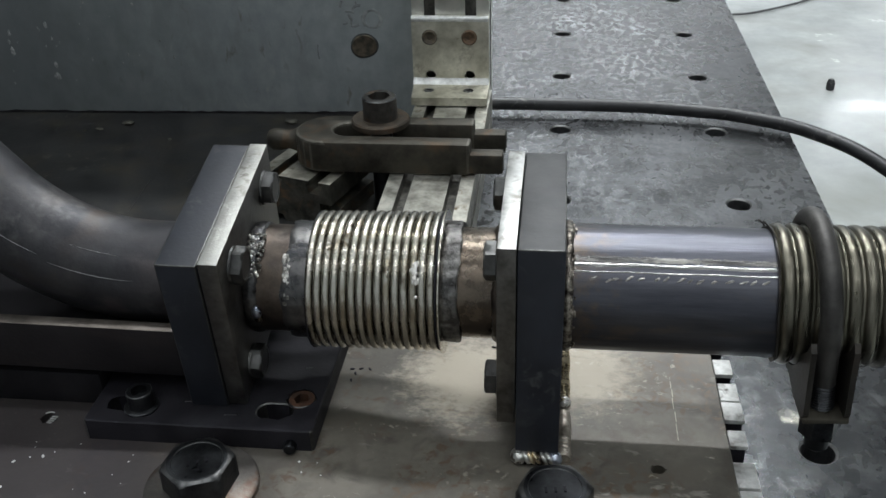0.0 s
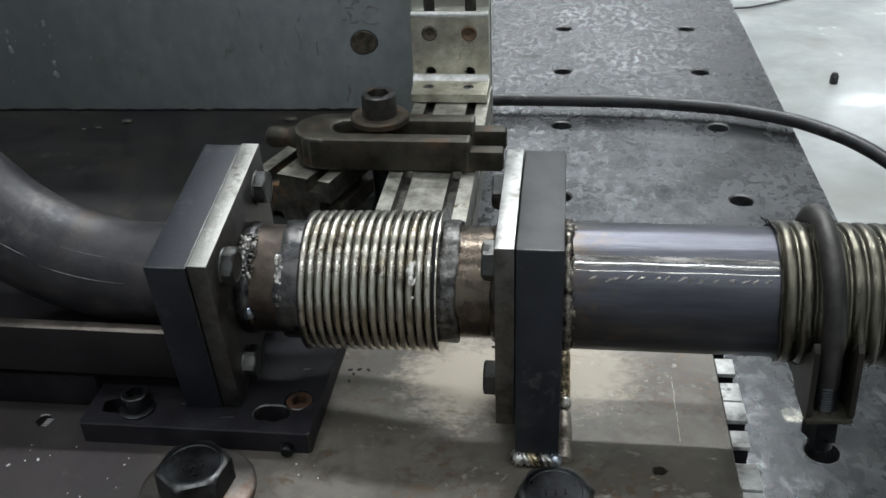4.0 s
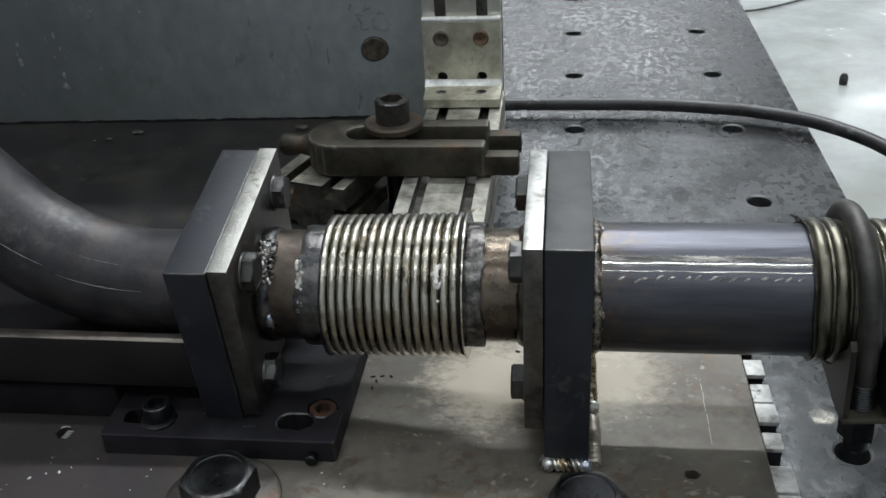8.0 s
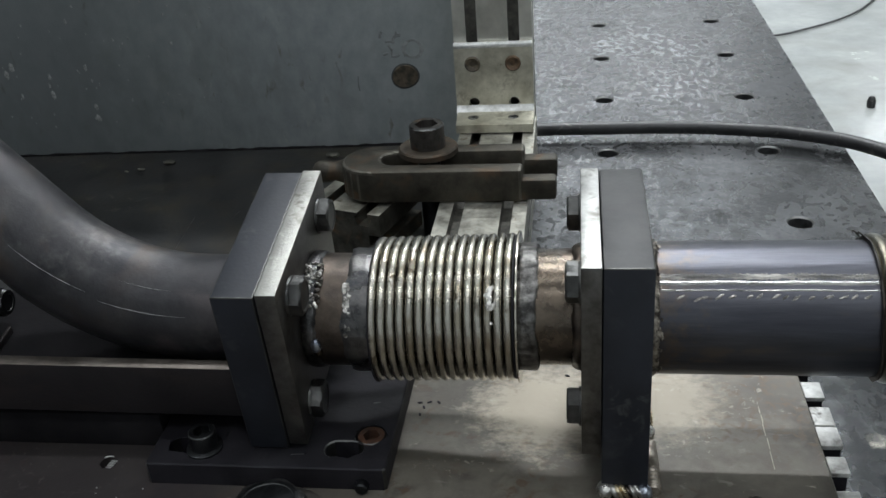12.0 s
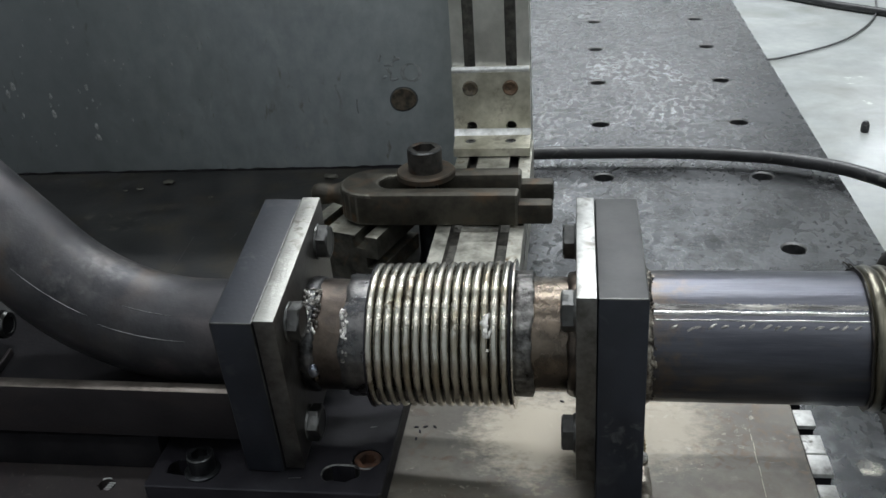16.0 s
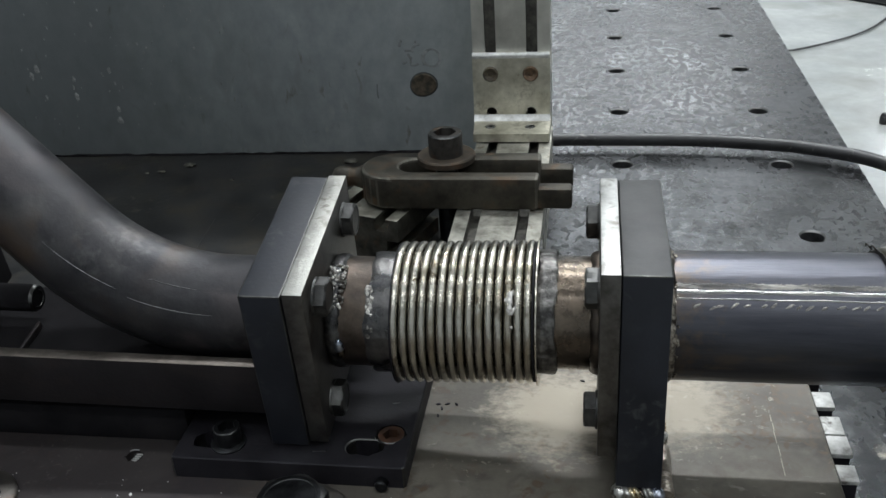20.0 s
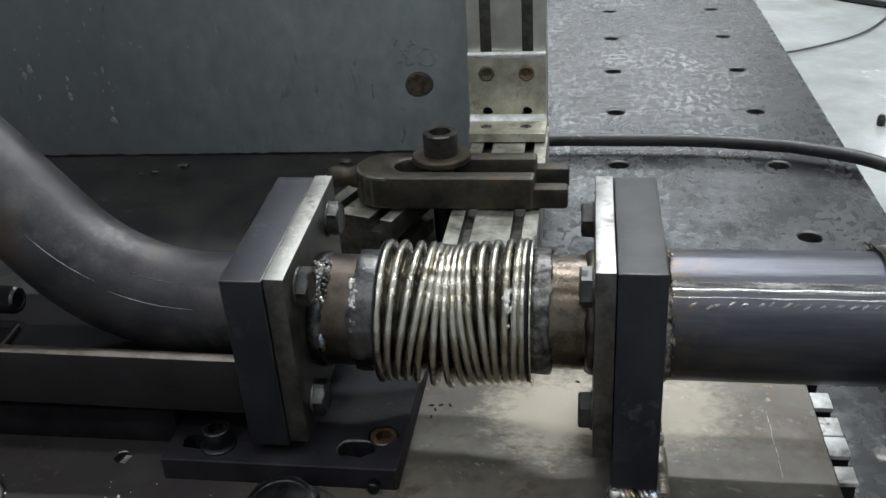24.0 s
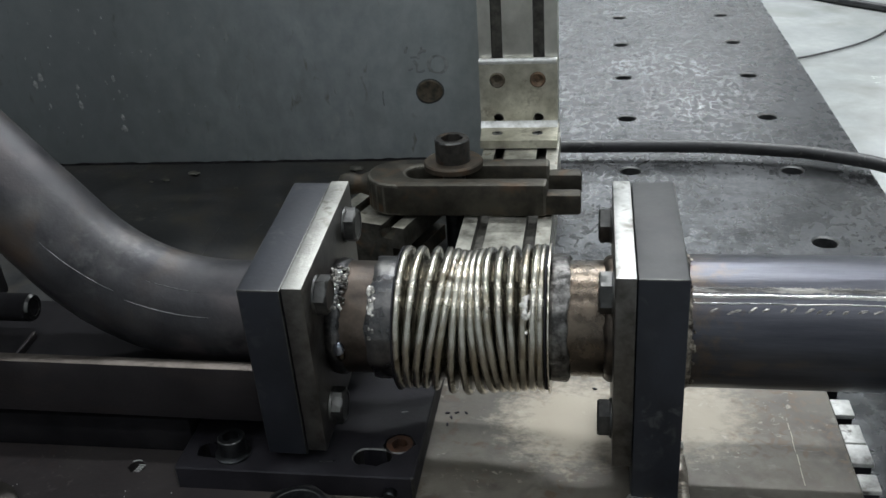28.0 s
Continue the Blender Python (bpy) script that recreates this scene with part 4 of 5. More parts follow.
def moving_flange():
    t = thing("torsion_flange", "square steel flange with bent pipe and drive arm", "flange", REST)
    h = 0.0395
    worn_edges(part("backing_plate", box(-0.0235, -0.0078, -h, h, -h + 0.001, h - 0.0008, 0.0006), M_FLANGE, t, "thick dark steel plate"), M_DARKSTEEL)
    ground_top(part("flange_plate", box(-0.0075, 0, -h + 0.0005, h + 0.0003, -h + 0.003, h, 0.0005), M_PLATE, t, "thin steel plate with a bright ground top edge"))
    flange_bolts(t, 0.0, 0.0, 0.0, 0.0265, 1)
    part("neck", lathe([(-0.002, 0.0222), (0.0225, 0.0222), (0.024, 0.021)], 64, "x"), M_DARKNECK, t, "dark heat-stained pipe neck")
    part("weld_bead", weld_ring(0.0220, 0.0028, 0.006, 0.0013, 7, 90, 0.12), M_WELD, t, "dark lumpy weld bead")
    rnd = random.Random(17)
    bm = bmesh.new()
    for k in range(110):
        a, x = radians(rnd.uniform(90, 138)), rnd.uniform(0.0004, 0.0075)
        g = rnd.uniform(0.0004, 0.001)
        bmesh.ops.create_icosphere(bm, subdivisions=1, radius=g, matrix=Matrix.Translation((x, 0.023 * math.cos(a), 0.023 * math.sin(a))) @ Matrix.Rotation(rnd.uniform(0, 3), 4, "X") @ Matrix.Diagonal((1.0, 0.7, 1.5, 1)))
    part("weld_spatter", bm, M_BRIGHTWELD, t, "glittering rough weld spatter", smooth=False)
    for a, x, g, m in ((178, 0.0052, 0.0023, M_BLUEWELD), (186, 0.0056, 0.0019, M_COPPER)):
        q = radians(a)
        bm = bmesh.new()
        bmesh.ops.create_icosphere(bm, subdivisions=3, radius=g, matrix=Matrix.Translation((x, 0.0225 * math.cos(q), 0.0225 * math.sin(q))) @ Matrix.Diagonal((0.9, 0.8, 1.5, 1)))
        part("weld_lump", bm, m, t, "heat-tinted drop of weld")
    part("cuff_weld", weld_band(0.0243, 0.0165, 0.0268, 9, 0.00016, wavy=2.0), M_CUFFDARK, t, "grey smooth weld cuff")
    for k in range(26):
        a = radians(118 + rnd.uniform(0, 46) * rnd.uniform(0.5, 1))
        bm = bmesh.new()
        bmesh.ops.create_icosphere(bm, subdivisions=2, radius=rnd.uniform(0.0004, 0.001), matrix=Matrix.Translation((0.0168 + rnd.uniform(0, 0.0024), 0.0242 * math.cos(a), 0.0242 * math.sin(a))) @ Matrix.Rotation(a, 4, "X") @ Matrix.Diagonal((rnd.uniform(0.6, 1.2), 0.4, rnd.uniform(0.9, 2.0), 1)))
        for v in bm.verts:
            v.co += Vector([rnd.uniform(-0.00018, 0.00018) for _ in range(3)])
        part("weld_spatter", bm, M_BRIGHTWELD, t, "bright grain of weld spatter")
    part("end_disc", lathe([(0.0264, 0.021), (0.0264, 0.0284), (0.0270, 0.0284), (0.0270, 0.021)], 72, "x"), M_BLACK, t, "thin dark end disc")
    # bent pipe: a short straight, a 45 degree bend, a long straight
    R, lean = 0.108, radians(26.3)
    u = Vector((0, math.sin(lean), math.cos(lean)))
    pts = [Vector((-0.022, 0, 0)), Vector((-0.0435, 0, 0))]
    for k in range(1, 19):
        a = radians(42.1) * k / 18
        pts.append(Vector((-0.0435 - R * math.sin(a), 0, 0)) + u * (R * (1 - math.cos(a))))
    d = (pts[-1] - pts[-2]).normalized()
    pts += [pts[-1] + d * 0.04 * k for k in range(1, 8)]
    part("elbow_pipe", tube_along(pts, 0.0213, 48), M_ELBOW, t, "smooth bent grey steel pipe")
    side = u.cross(Vector((1, 0, 0)))
    for a0, a1, psi0, psi1, w in ((17, 4, -61, -61, 0.0004), (20, 1, -88, -87, 0.0005), (42, 23, -86, -84, 0.0004)):
        bm = bmesh.new()
        rows = []
        for k in range(17):
            f = k / 16
            a, psi = radians(a0 + (a1 - a0) * f), radians(psi0 + (psi1 - psi0) * f)
            c = Vector((-0.0435 - R * math.sin(a), 0, 0)) + u * (R * (1 - math.cos(a)))
            n = Vector((math.sin(a), 0, 0)) + u * math.cos(a)
            half = w * math.sin(math.pi * (0.06 + 0.88 * f)) * (0.7 + 0.3 * math.sin(k * 2.3)) / 0.0213
            rows.append([bm.verts.new(c + (n * math.cos(p) + side * math.sin(p)) * g) for p, g in ((psi - half, 0.0212), (psi, 0.02145), (psi + half, 0.0212))])
        for p, q in zip(rows, rows[1:]):
            for j in range(2):
                bm.faces.new((p[j], p[j + 1], q[j + 1], q[j]))
        part("scratch", bm, M_SCRATCH, t, "long bright scratch on the pipe")
    arm = part("drive_arm", box(-0.5, -0.0236, -0.031, -0.0258, -0.0305, -0.0045, 0.0006), M_ARM, t, "dark flat steel bar with a lighter top edge")
    # top face is painted lighter, as lit from above
    arm.data.materials.append(M_ARMTOP)
    for p in arm.data.polygons:
        if p.normal.z > 0.6:
            p.material_index = 1
    # web and block are flat black, with the shade under the elbow painted in
    part("arm_web", box(-0.5, -0.0236, -0.0257, 0.034, -0.0295, -0.022, 0.001), M_FLATBLACK, t, "dark steel web plate")
    part("arm_brace", box(-0.1405, -0.139, -0.0257, 0.006, -0.0219, -0.0185, 0.0004), M_ARM, t, "rubbed edge of a brace")
    bolt = part("drive_bolt", lathe([(-0.02, 0.0062), (0.0075, 0.0062), (0.0088, 0.0054), (0.0089, 0.0038), (0.0086, 0.0037)], 36, "x", Matrix.Translation((-0.149, 0.012, -0.0102))), M_FLATBLACK, t, "black screw head with a worn rim")
    bolt.data.materials.append(M_DARKSTEEL)
    for p in bolt.data.polygons:
        if 0.3 < p.normal.x < 0.9:
            p.material_index = 1
    part("drive_block", box(-0.26, -0.170, -0.008, 0.04, -0.0215, 0.012, 0.002), M_FLATBLACK, t)
    return t


def bellows():
    t = thing("bellows", "ribbed stainless steel bellows", "bellows", (0, AY, AZ))
    rings = []
    n = 15
    prof = [(-0.003, 0.0226), (-0.0022, 0.0235), (-0.0017, 0.0247), (-0.00155, 0.0258)]
    for k in range(11):
        a = math.pi * k / 10
        prof.append((-0.0016 * math.cos(a), 0.0266 + 0.0017 * math.sin(a)))
    prof += [(0.00155, 0.0258), (0.0017, 0.0247), (0.0022, 0.0235), (0.003, 0.0226)]
    bm = lathe(prof, 96, "x")
    me = mesh_from("convolution", bm, M_BELLOWS, True)
    # grooves are browner, and darkened to paint in the shade between convolutions
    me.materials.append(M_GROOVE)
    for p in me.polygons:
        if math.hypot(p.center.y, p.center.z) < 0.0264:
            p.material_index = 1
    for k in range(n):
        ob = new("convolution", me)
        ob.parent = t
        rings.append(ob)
    bm = bmesh.new()
    rnd = random.Random(8)
    for k in range(26):
        q = radians(145 + rnd.gauss(0, 7))
        w, g = rnd.uniform(0.0005, 0.0011), rnd.uniform(0.0006, 0.0016)
        m = Matrix.Translation((0.0008 + rnd.gauss(0, 0.0005), 0.0281 * math.cos(q), 0.0281 * math.sin(q))) @ Matrix.Rotation(q, 4, "X") @ Matrix.Diagonal((w, 0.0006, g, 1))
        bmesh.ops.create_icosphere(bm, subdivisions=1, radius=1.0, matrix=m @ Matrix.Rotation(rnd.uniform(0, 3), 4, "X"))
    for v in bm.verts:
        v.co += Vector([rnd.uniform(-0.00015, 0.00015) for _ in range(3)])
    part("weld_spatter", bm, M_BRIGHT, rings[12], "bright drops of weld spatter")
    # the black disc paints in the shaded gap before the end disc
    for x, q, m in ((0.0129, 0.0276, M_BLACK), (0.0141, 0.0291, M_BELLOWS)):
        part("end_disc", lathe([(x - 0.0003, 0.022), (x - 0.0003, q), (x + 0.0003, q), (x + 0.0003, 0.022)], 72, "x"), m, t)
    return t, rings


# ---- foot plate ----


def foot_plate():
    t = thing("foot_plate", "slotted black steel foot plate on the base plate", "plate")
    outline = [(-0.1315, 0.438), (-0.0375, 0.438), (-0.0365, 0.439), (-0.0365, 0.53), (-0.1325, 0.53), (-0.1325, 0.439)]
    worn_edges(part("plate", cut_plate(outline, [slot(-0.122, -0.111, 0.4495, 0.0048), slot(-0.0575, -0.052, 0.4495, 0.0048), circle(-0.0455, 0.4585, 0.0064)], H, H + 0.010, 0.0005, True), M_BLACK, t, smooth=False), M_DARKSTEEL)
    # black sheet in the slots, painting in their shade
    part("slot_shade", box(-0.128, -0.04, 0.442, 0.468, H + 0.0002, H + 0.0012), M_FLATBLACK, t)
    part("washer", lathe([(H + 0.010, 0.0072), (H + 0.0108, 0.0072), (H + 0.0111, 0.0068), (H + 0.0111, 0.004)], 36, m=Matrix.Translation((-0.111, 0.448, 0))), M_BOLT, t)
    cap_screw(t, -0.111, 0.4485, H + 0.0111, 0.0054, 0.0072, 0.0062, M_BOLT)
    cap_screw(t, -0.0455, 0.4585, H + 0.003, 0.0057, 0.0067, 0.006, M_RUSTY)
    part("stud", lathe([(0.4345, 0.0008), (0.4345, 0.0021), (0.435, 0.0026), (0.4385, 0.0026)], 20, "y", Matrix.Translation((-0.0458, 0, H + 0.0028))), M_BOLT, t, "small black pin")
    for x0, x1, y in ((-0.075, -0.069, 0.4455), (-0.0485, -0.0455, 0.4785), (-0.094, -0.0905, 0.4525)):
        part("scratch", tube_along([(x0 + (x1 - x0) * k / 4, y + 0.0006 * k / 4, H + 0.0099) for k in range(5)], 0.0003, 6), M_EDGE, t, "short bright scratch")


# ---- strap clamp behind ----


def strap_clamp():
    t = thing("strap_clamp", "forged iron fork clamp held by a socket screw", "clamp")
    y0, y1, mid = 0.7385, 0.7865, 0.7625
    out = []
    for k in range(13):
        a = math.pi * (0.5 + k / 12)
        out.append((-0.102 + 0.024 * math.cos(a), mid + 0.024 * math.sin(a)))
    out += [(-0.001, y0), (-0.0005, y0 + 0.0135)]
    slot_in = [(-0.088 + 0.0105 * math.cos(math.pi * (1.5 - k / 12)), mid + 0.0105 * math.sin(math.pi * (1.5 - k / 12))) for k in range(13)]
    out += slot_in + [(-0.0005, y1 - 0.0135), (-0.001, y1)]
    worn_edges(part("fork", prism(out, 0.043, 0.066, 0.0022), M_CLAMP, t, smooth=True), M_CLAMPEDGE)
    part("fork_tip", box(-0.004, 0.0215, y0 + 0.0008, y0 + 0.0128, 0.0435, 0.0585, 0.0022), M_CLAMP, t)
    part("fork_tip", box(-0.004, 0.0215, y1 - 0.0128, y1 - 0.0008, 0.0435, 0.0585, 0.0022), M_CLAMP, t)
    part("heel_pin", lathe([(-0.1475, 0.003), (-0.146, 0.006), (-0.1425, 0.0078), (-0.137, 0.0078), (-0.132, 0.0064), (-0.124, 0.009)], 20, "x", Matrix.Translation((0, mid, 0.057))), M_CLAMP, t)
    part("washer", lathe([(0.066, 0.0205), (0.0695, 0.0205), (0.0705, 0.0195), (0.0705, 0.01)], 40, m=Matrix.Translation((-0.067, 0.773, 0))), M_OLDWASHER, t, "rusty thick washer")
    cap_screw(t, -0.067, 0.773, 0.0705, 0.012, 0.016, 0.014, M_OLDBOLT)
    part("screw_shank", lathe([(0.0, 0.008), (0.066, 0.008)], 20, m=Matrix.Translation((-0.067, 0.773, 0))), M_BOLT, t)


def shaded_slots(ob, w, d, upright):
    """Every face inside a profile's slots is darkened, painting in the shade there."""
    ob.data.materials.append(M_SLOTSHADE)
    cs = [sum((ob.data.vertices[i].co[k] for i in range(len(ob.data.vertices)))) / len(ob.data.vertices) for k in range(3)]
    for p in ob.data.polygons:
        along = abs(p.normal.z if upright else p.normal.y)
        across, deep = p.center.x - cs[0], (p.center.y - cs[1]) if upright else (p.center.z - cs[2])
        if along < 0.5 and abs(across) < w / 2 - 0.0005 and abs(deep) < d / 2 - 0.0005:
            p.material_index = 1
    return ob


def heel_profile():
    t = thing("profile_offcut", "short dirty aluminium profile offcut under the clamp", "profile offcut")
    bm = prism(profile_section(0.059, 0.040, [-0.0160, 0.0165], 0.008, 0.0095), -0.030, 0.030)
    bm.transform(Matrix.Translation((-0.1148, 0.7627, 0.0203)) @ Matrix.Rotation(radians(-18), 4, "Z") @ Matrix.Rotation(radians(90), 4, "X"))
    ob = part("offcut", bm, M_OFFCUT, t, smooth=False)
    ob.data.materials.append(M_OFFCUTSIDE)
    # all but the top faces get a dark copy, painting in their shade
    for p in ob.data.polygons:
        if p.normal.z < 0.5 or p.center.z < 0.038:
            p.material_index = 1


def profiles():
    t = thing("aluminium_post", "slotted aluminium profile post with angle bracket", "profile post")
    sec = profile_section(0.062, 0.031, [-0.0165, 0.0165], 0.0088)
    bm = prism(sec, 0.0, 0.62)
    bm.transform(Matrix.Translation((-0.0305, 0.916, 0)))
    shaded_slots(part("upright", bm, M_ALU, t, smooth=False), 0.062, 0.031, True)
    bm = prism(profile_section(0.059, 0.042, [-0.0160, 0.0165]), -0.13, 0.13)
    bm.transform(Matrix.Translation((-0.0272, 0.77, 0.0212)) @ Matrix.Rotation(radians(90), 4, "X"))
    shaded_slots(part("foot_profile", bm, M_DIRTYALU, t, smooth=False), 0.059, 0.042, False)
    b = part("angle_bracket", cut_plate([(-0.031, 0), (0.031, 0), (0.031, 0.0545), (-0.031, 0.0545)],
             [circle(x, z, 0.0042) for x in (-0.0165, 0.0155) for z in (0.0065, 0.0385)], 0, 0.005), M_BRACKET, t, "drilled aluminium angle bracket", smooth=False)
    b.matrix_basis = pose(-0.0305, 0.9, 0.050, 90, 0, 0)
    b = part("bracket_leg", cut_plate([(-0.0285, -0.038), (0.0315, -0.038), (0.0315, 0), (-0.031, 0)],
             [circle(x, -0.021, 0.0045) for x in (-0.0165, 0.0155)], 0, 0.0065), M_BRACKET, t, smooth=False)
    b.matrix_basis = pose(-0.0305, 0.9, 0.0435, 0, 0, 0)
    # edge and fold get a brighter alloy, painting in their highlights
    part("bracket_edge", tube_along([(-0.0612, 0.8965, 0.1032), (0.0002, 0.8965, 0.1032)], 0.0026, 14), M_WHITE, t, "rounded upper edge, highlight painted in")
    bm = prism([(p, q) for p, q in ((0.0005, -0.0005), (-0.0045, -0.0005), (-0.003, 0.0008), (-0.0012, 0.0022), (-0.0002, 0.0045), (0.0005, 0.0045))], -0.031, 0.031)
    bm.transform(Matrix.Translation((-0.0305, 0.895, 0.050)) @ Matrix(((0, 0, 1, 0), (1, 0, 0, 0), (0, 1, 0, 0), (0, 0, 0, 1))))
    part("bracket_fold", bm, M_WHITE, t, "inner fold, highlight painted in")
    for x, m in ((-0.047, M_PLUG), (-0.015, M_RUSTPLUG)):
        sc = lathe([(0.8965, 0.0005), (0.8965, 0.0022), (0.8948, 0.0024), (0.8932, 0.0052), (0.8945, 0.0063), (0.8952, 0.0063)], 24, "y", Matrix.Translation((x, 0, 0.0885)))
        part("bracket_screw", sc, m, t)
        part("bracket_screw", lathe([(0.0434, 0.0042), (0.0492, 0.0042), (0.0502, 0.0034), (0.0502, 0.002), (0.049, 0.0019)], 24, m=Matrix.Translation((x, 0.879, 0))), M_BRIGHTBOLT, t)


def oily_sheet():
    t = thing("oily_sheet", "dark oil-soaked steel sheet lying on the table", "sheet")
    part("sheet", prism([(-0.72, 0.575), (-0.074, 0.575), (-0.074, 0.9355), (-0.72, 0.9175)], 0.0003, 0.005, 0.0008), M_OILY, t)
    for a, b in (((-0.254, 0.743), (-0.258, 0.797)), ((-0.227, 0.793), (-0.225, 0.808)), ((-0.31, 0.70), (-0.325, 0.73))):
        part("scratch", tube_along([(a[0] + (b[0] - a[0]) * k / 4, a[1] + (b[1] - a[1]) * k / 4, 0.0049) for k in range(5)], 0.0003, 6), M_SCRATCH, t, "thin pale scratch")
    rnd = random.Random(12)
    for x, y, g, m in ((-0.341, 0.889, 0.0026, M_GRIT), (-0.320, 0.902, 0.0042, M_GRIT), (-0.175, 0.912, 0.0045, M_GRIT), (-0.353, 0.886, 0.0016, M_GRIT), (-0.27, 0.872, 0.0014, M_GRIT)):
        bm = bmesh.new()
        bmesh.ops.create_icosphere(bm, subdivisions=2, radius=g)
        for v in bm.verts:
            v.co *= 1 + rnd.uniform(-0.2, 0.2)
            v.co.z *= 0.45
            v.co.x *= 1.4
        p = part("grit", bm, m)
        p.location = (x, y, 0.005 + g * 0.35)
        tagged(p, "small lump of grey-brown grit on the oily sheet", "grit", "grit lumps")


def back_plate():
    t = thing("back_plate", "upright grey painted steel plate standing on the table", "plate", (-0.071, 0.9365, 0))
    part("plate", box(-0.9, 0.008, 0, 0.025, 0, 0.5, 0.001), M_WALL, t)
    ragged = lambda q, k: (lambda a: q * (1 + 0.06 * math.sin(2 * a + k) + 0.02 * math.sin(3 * a + 2 * k)))
    at = Matrix.Translation((-0.0382, 0, 0.0672))
    part("plug", lathe([(0.002, ragged(0.0104, 1)), (-0.0006, ragged(0.0104, 1)), (-0.001, ragged(0.0096, 1)), (-0.0007, ragged(0.0084, 1)), (-0.0009, ragged(0.004, 3)), (-0.0003, 0.001)], 40, "y", at), M_PLUG, t, "rusty plug in a round hole")
    part("plug_rim", lathe([(0.001, ragged(0.0116, 1)), (-0.0003, ragged(0.0116, 1)), (-0.0004, ragged(0.0100, 1)), (0.001, ragged(0.0100, 1))], 40, "y", at, close=True), M_WALLDARK, t, "dark grimy rim of the hole")
    rnd = random.Random(31)
    for x, z, g in ((-0.387, 0.089, 0.0045), (-0.393, 0.082, 0.004), (-0.355, 0.062, 0.004), (-0.354, 0.079, 0.003), (-0.356, 0.071, 0.0022), (-0.318, 0.05, 0.0032), (-0.319, 0.04, 0.0035), (-0.319, 0.086, 0.003), (-0.384, 0.062, 0.0026), (-0.316, 0.074, 0.0018)):
        bm = bmesh.new()
        bmesh.ops.create_icosphere(bm, subdivisions=2, radius=1.0)
        for v in bm.verts:
            q = 1 + rnd.uniform(-0.3, 0.3)
            v.co = Vector((x + v.co.x * g * 0.5 * q, v.co.y * 0.0003, z + v.co.z * g * q))
        part("paint_scuff", bm, M_SCUFF, t, "pale scuff in the grey paint")
    for k in range(84):
        x, z, g = rnd.uniform(-0.40, -0.19), rnd.uniform(0.03, 0.19), rnd.uniform(0.0007, 0.0017) * (1.7 if k % 7 == 0 else 1)
        bm = bmesh.new()
        bmesh.ops.create_icosphere(bm, subdivisions=1, radius=1.0)
        for v in bm.verts:
            q = 1 + rnd.uniform(-0.3, 0.3)
            v.co = Vector((x + v.co.x * g * 0.6 * q, v.co.y * 0.00025, z + v.co.z * g * q))
        part("paint_scuff", bm, M_SCUFF, t, "pale scuff in the grey paint")
    ring = lathe([(0.0006, ragged(0.0088, 2)), (-0.0003, ragged(0.0088, 2)), (-0.0003, ragged(0.0062, 5)), (0.0006, ragged(0.0062, 5))], 40, "y", Matrix.Translation((-0.030, 0, 0.0905)), close=True)
    part("ring_stain", ring, M_RINGSTAIN, t, "dark ring-shaped stain")
    for x, z, g in ((-0.046, 0.098, 0.0016), (-0.048, 0.088, 0.0014), (-0.043, 0.104, 0.0012), (-0.05, 0.094, 0.001), (-0.037, 0.086, 0.0012)):
        part("grime_spot", lathe([(0.0006, ragged(g, 9 * x)), (-0.00025, ragged(g, 9 * x)), (-0.00025, g * 0.1)], 16, "y", Matrix.Translation((x, 0, z)) @ Matrix.Diagonal((0.7, 1, 1.6, 1))), M_RINGSTAIN, t)
    def curl(cx, cz, rx, rz, a0, a1, w):
        pts = [(cx + rx * math.cos(radians(a0 + (a1 - a0) * k / 14)), -0.0001, cz + rz * math.sin(radians(a0 + (a1 - a0) * k / 14))) for k in range(15)]
        bm = tube_along(pts, w, 8)
        for v in bm.verts:
            v.co.y *= 0.25
        part("faded_stroke", bm, M_SMUDGE, t, "faded smudged marker stroke")
    for cx, cz, rx, rz, a0, a1, w in ((-0.0408, 0.0978, 0.005, 0.0046, 70, 150, 0.0014), (-0.046, 0.0965, 0.004, 0.0062, 200, 262, 0.0012), (-0.0455, 0.0875, 0.0046, 0.003, 230, 330, 0.0011),
                                     (-0.0525, 0.1015, 0.004, 0.0052, 120, 190, 0.0012), (-0.054, 0.0905, 0.0034, 0.004, 250, 320, 0.001), (-0.0505, 0.0955, 0.006, 0.0016, 20, 110, 0.0009)):
        curl(cx, cz, rx, rz, a0, a1, w)
    curl(-0.078, 0.062, 0.0012, 0.0075, 120, 240, 0.0006)
    bm = tube_along([(-0.88 + 0.008 * k, -0.0002, 0.0052) for k in range(110)], 0.0013, 8)
    for v in bm.verts:
        v.co.z += rnd.uniform(-0.0006, 0.0009)
        v.co.y += rnd.uniform(-0.0008, 0.0003)
    part("grease_line", bm, M_FLATBLACK, t, "ragged line of black grease along the foot")
    t.rotation_euler = (0, 0, radians(1.6))


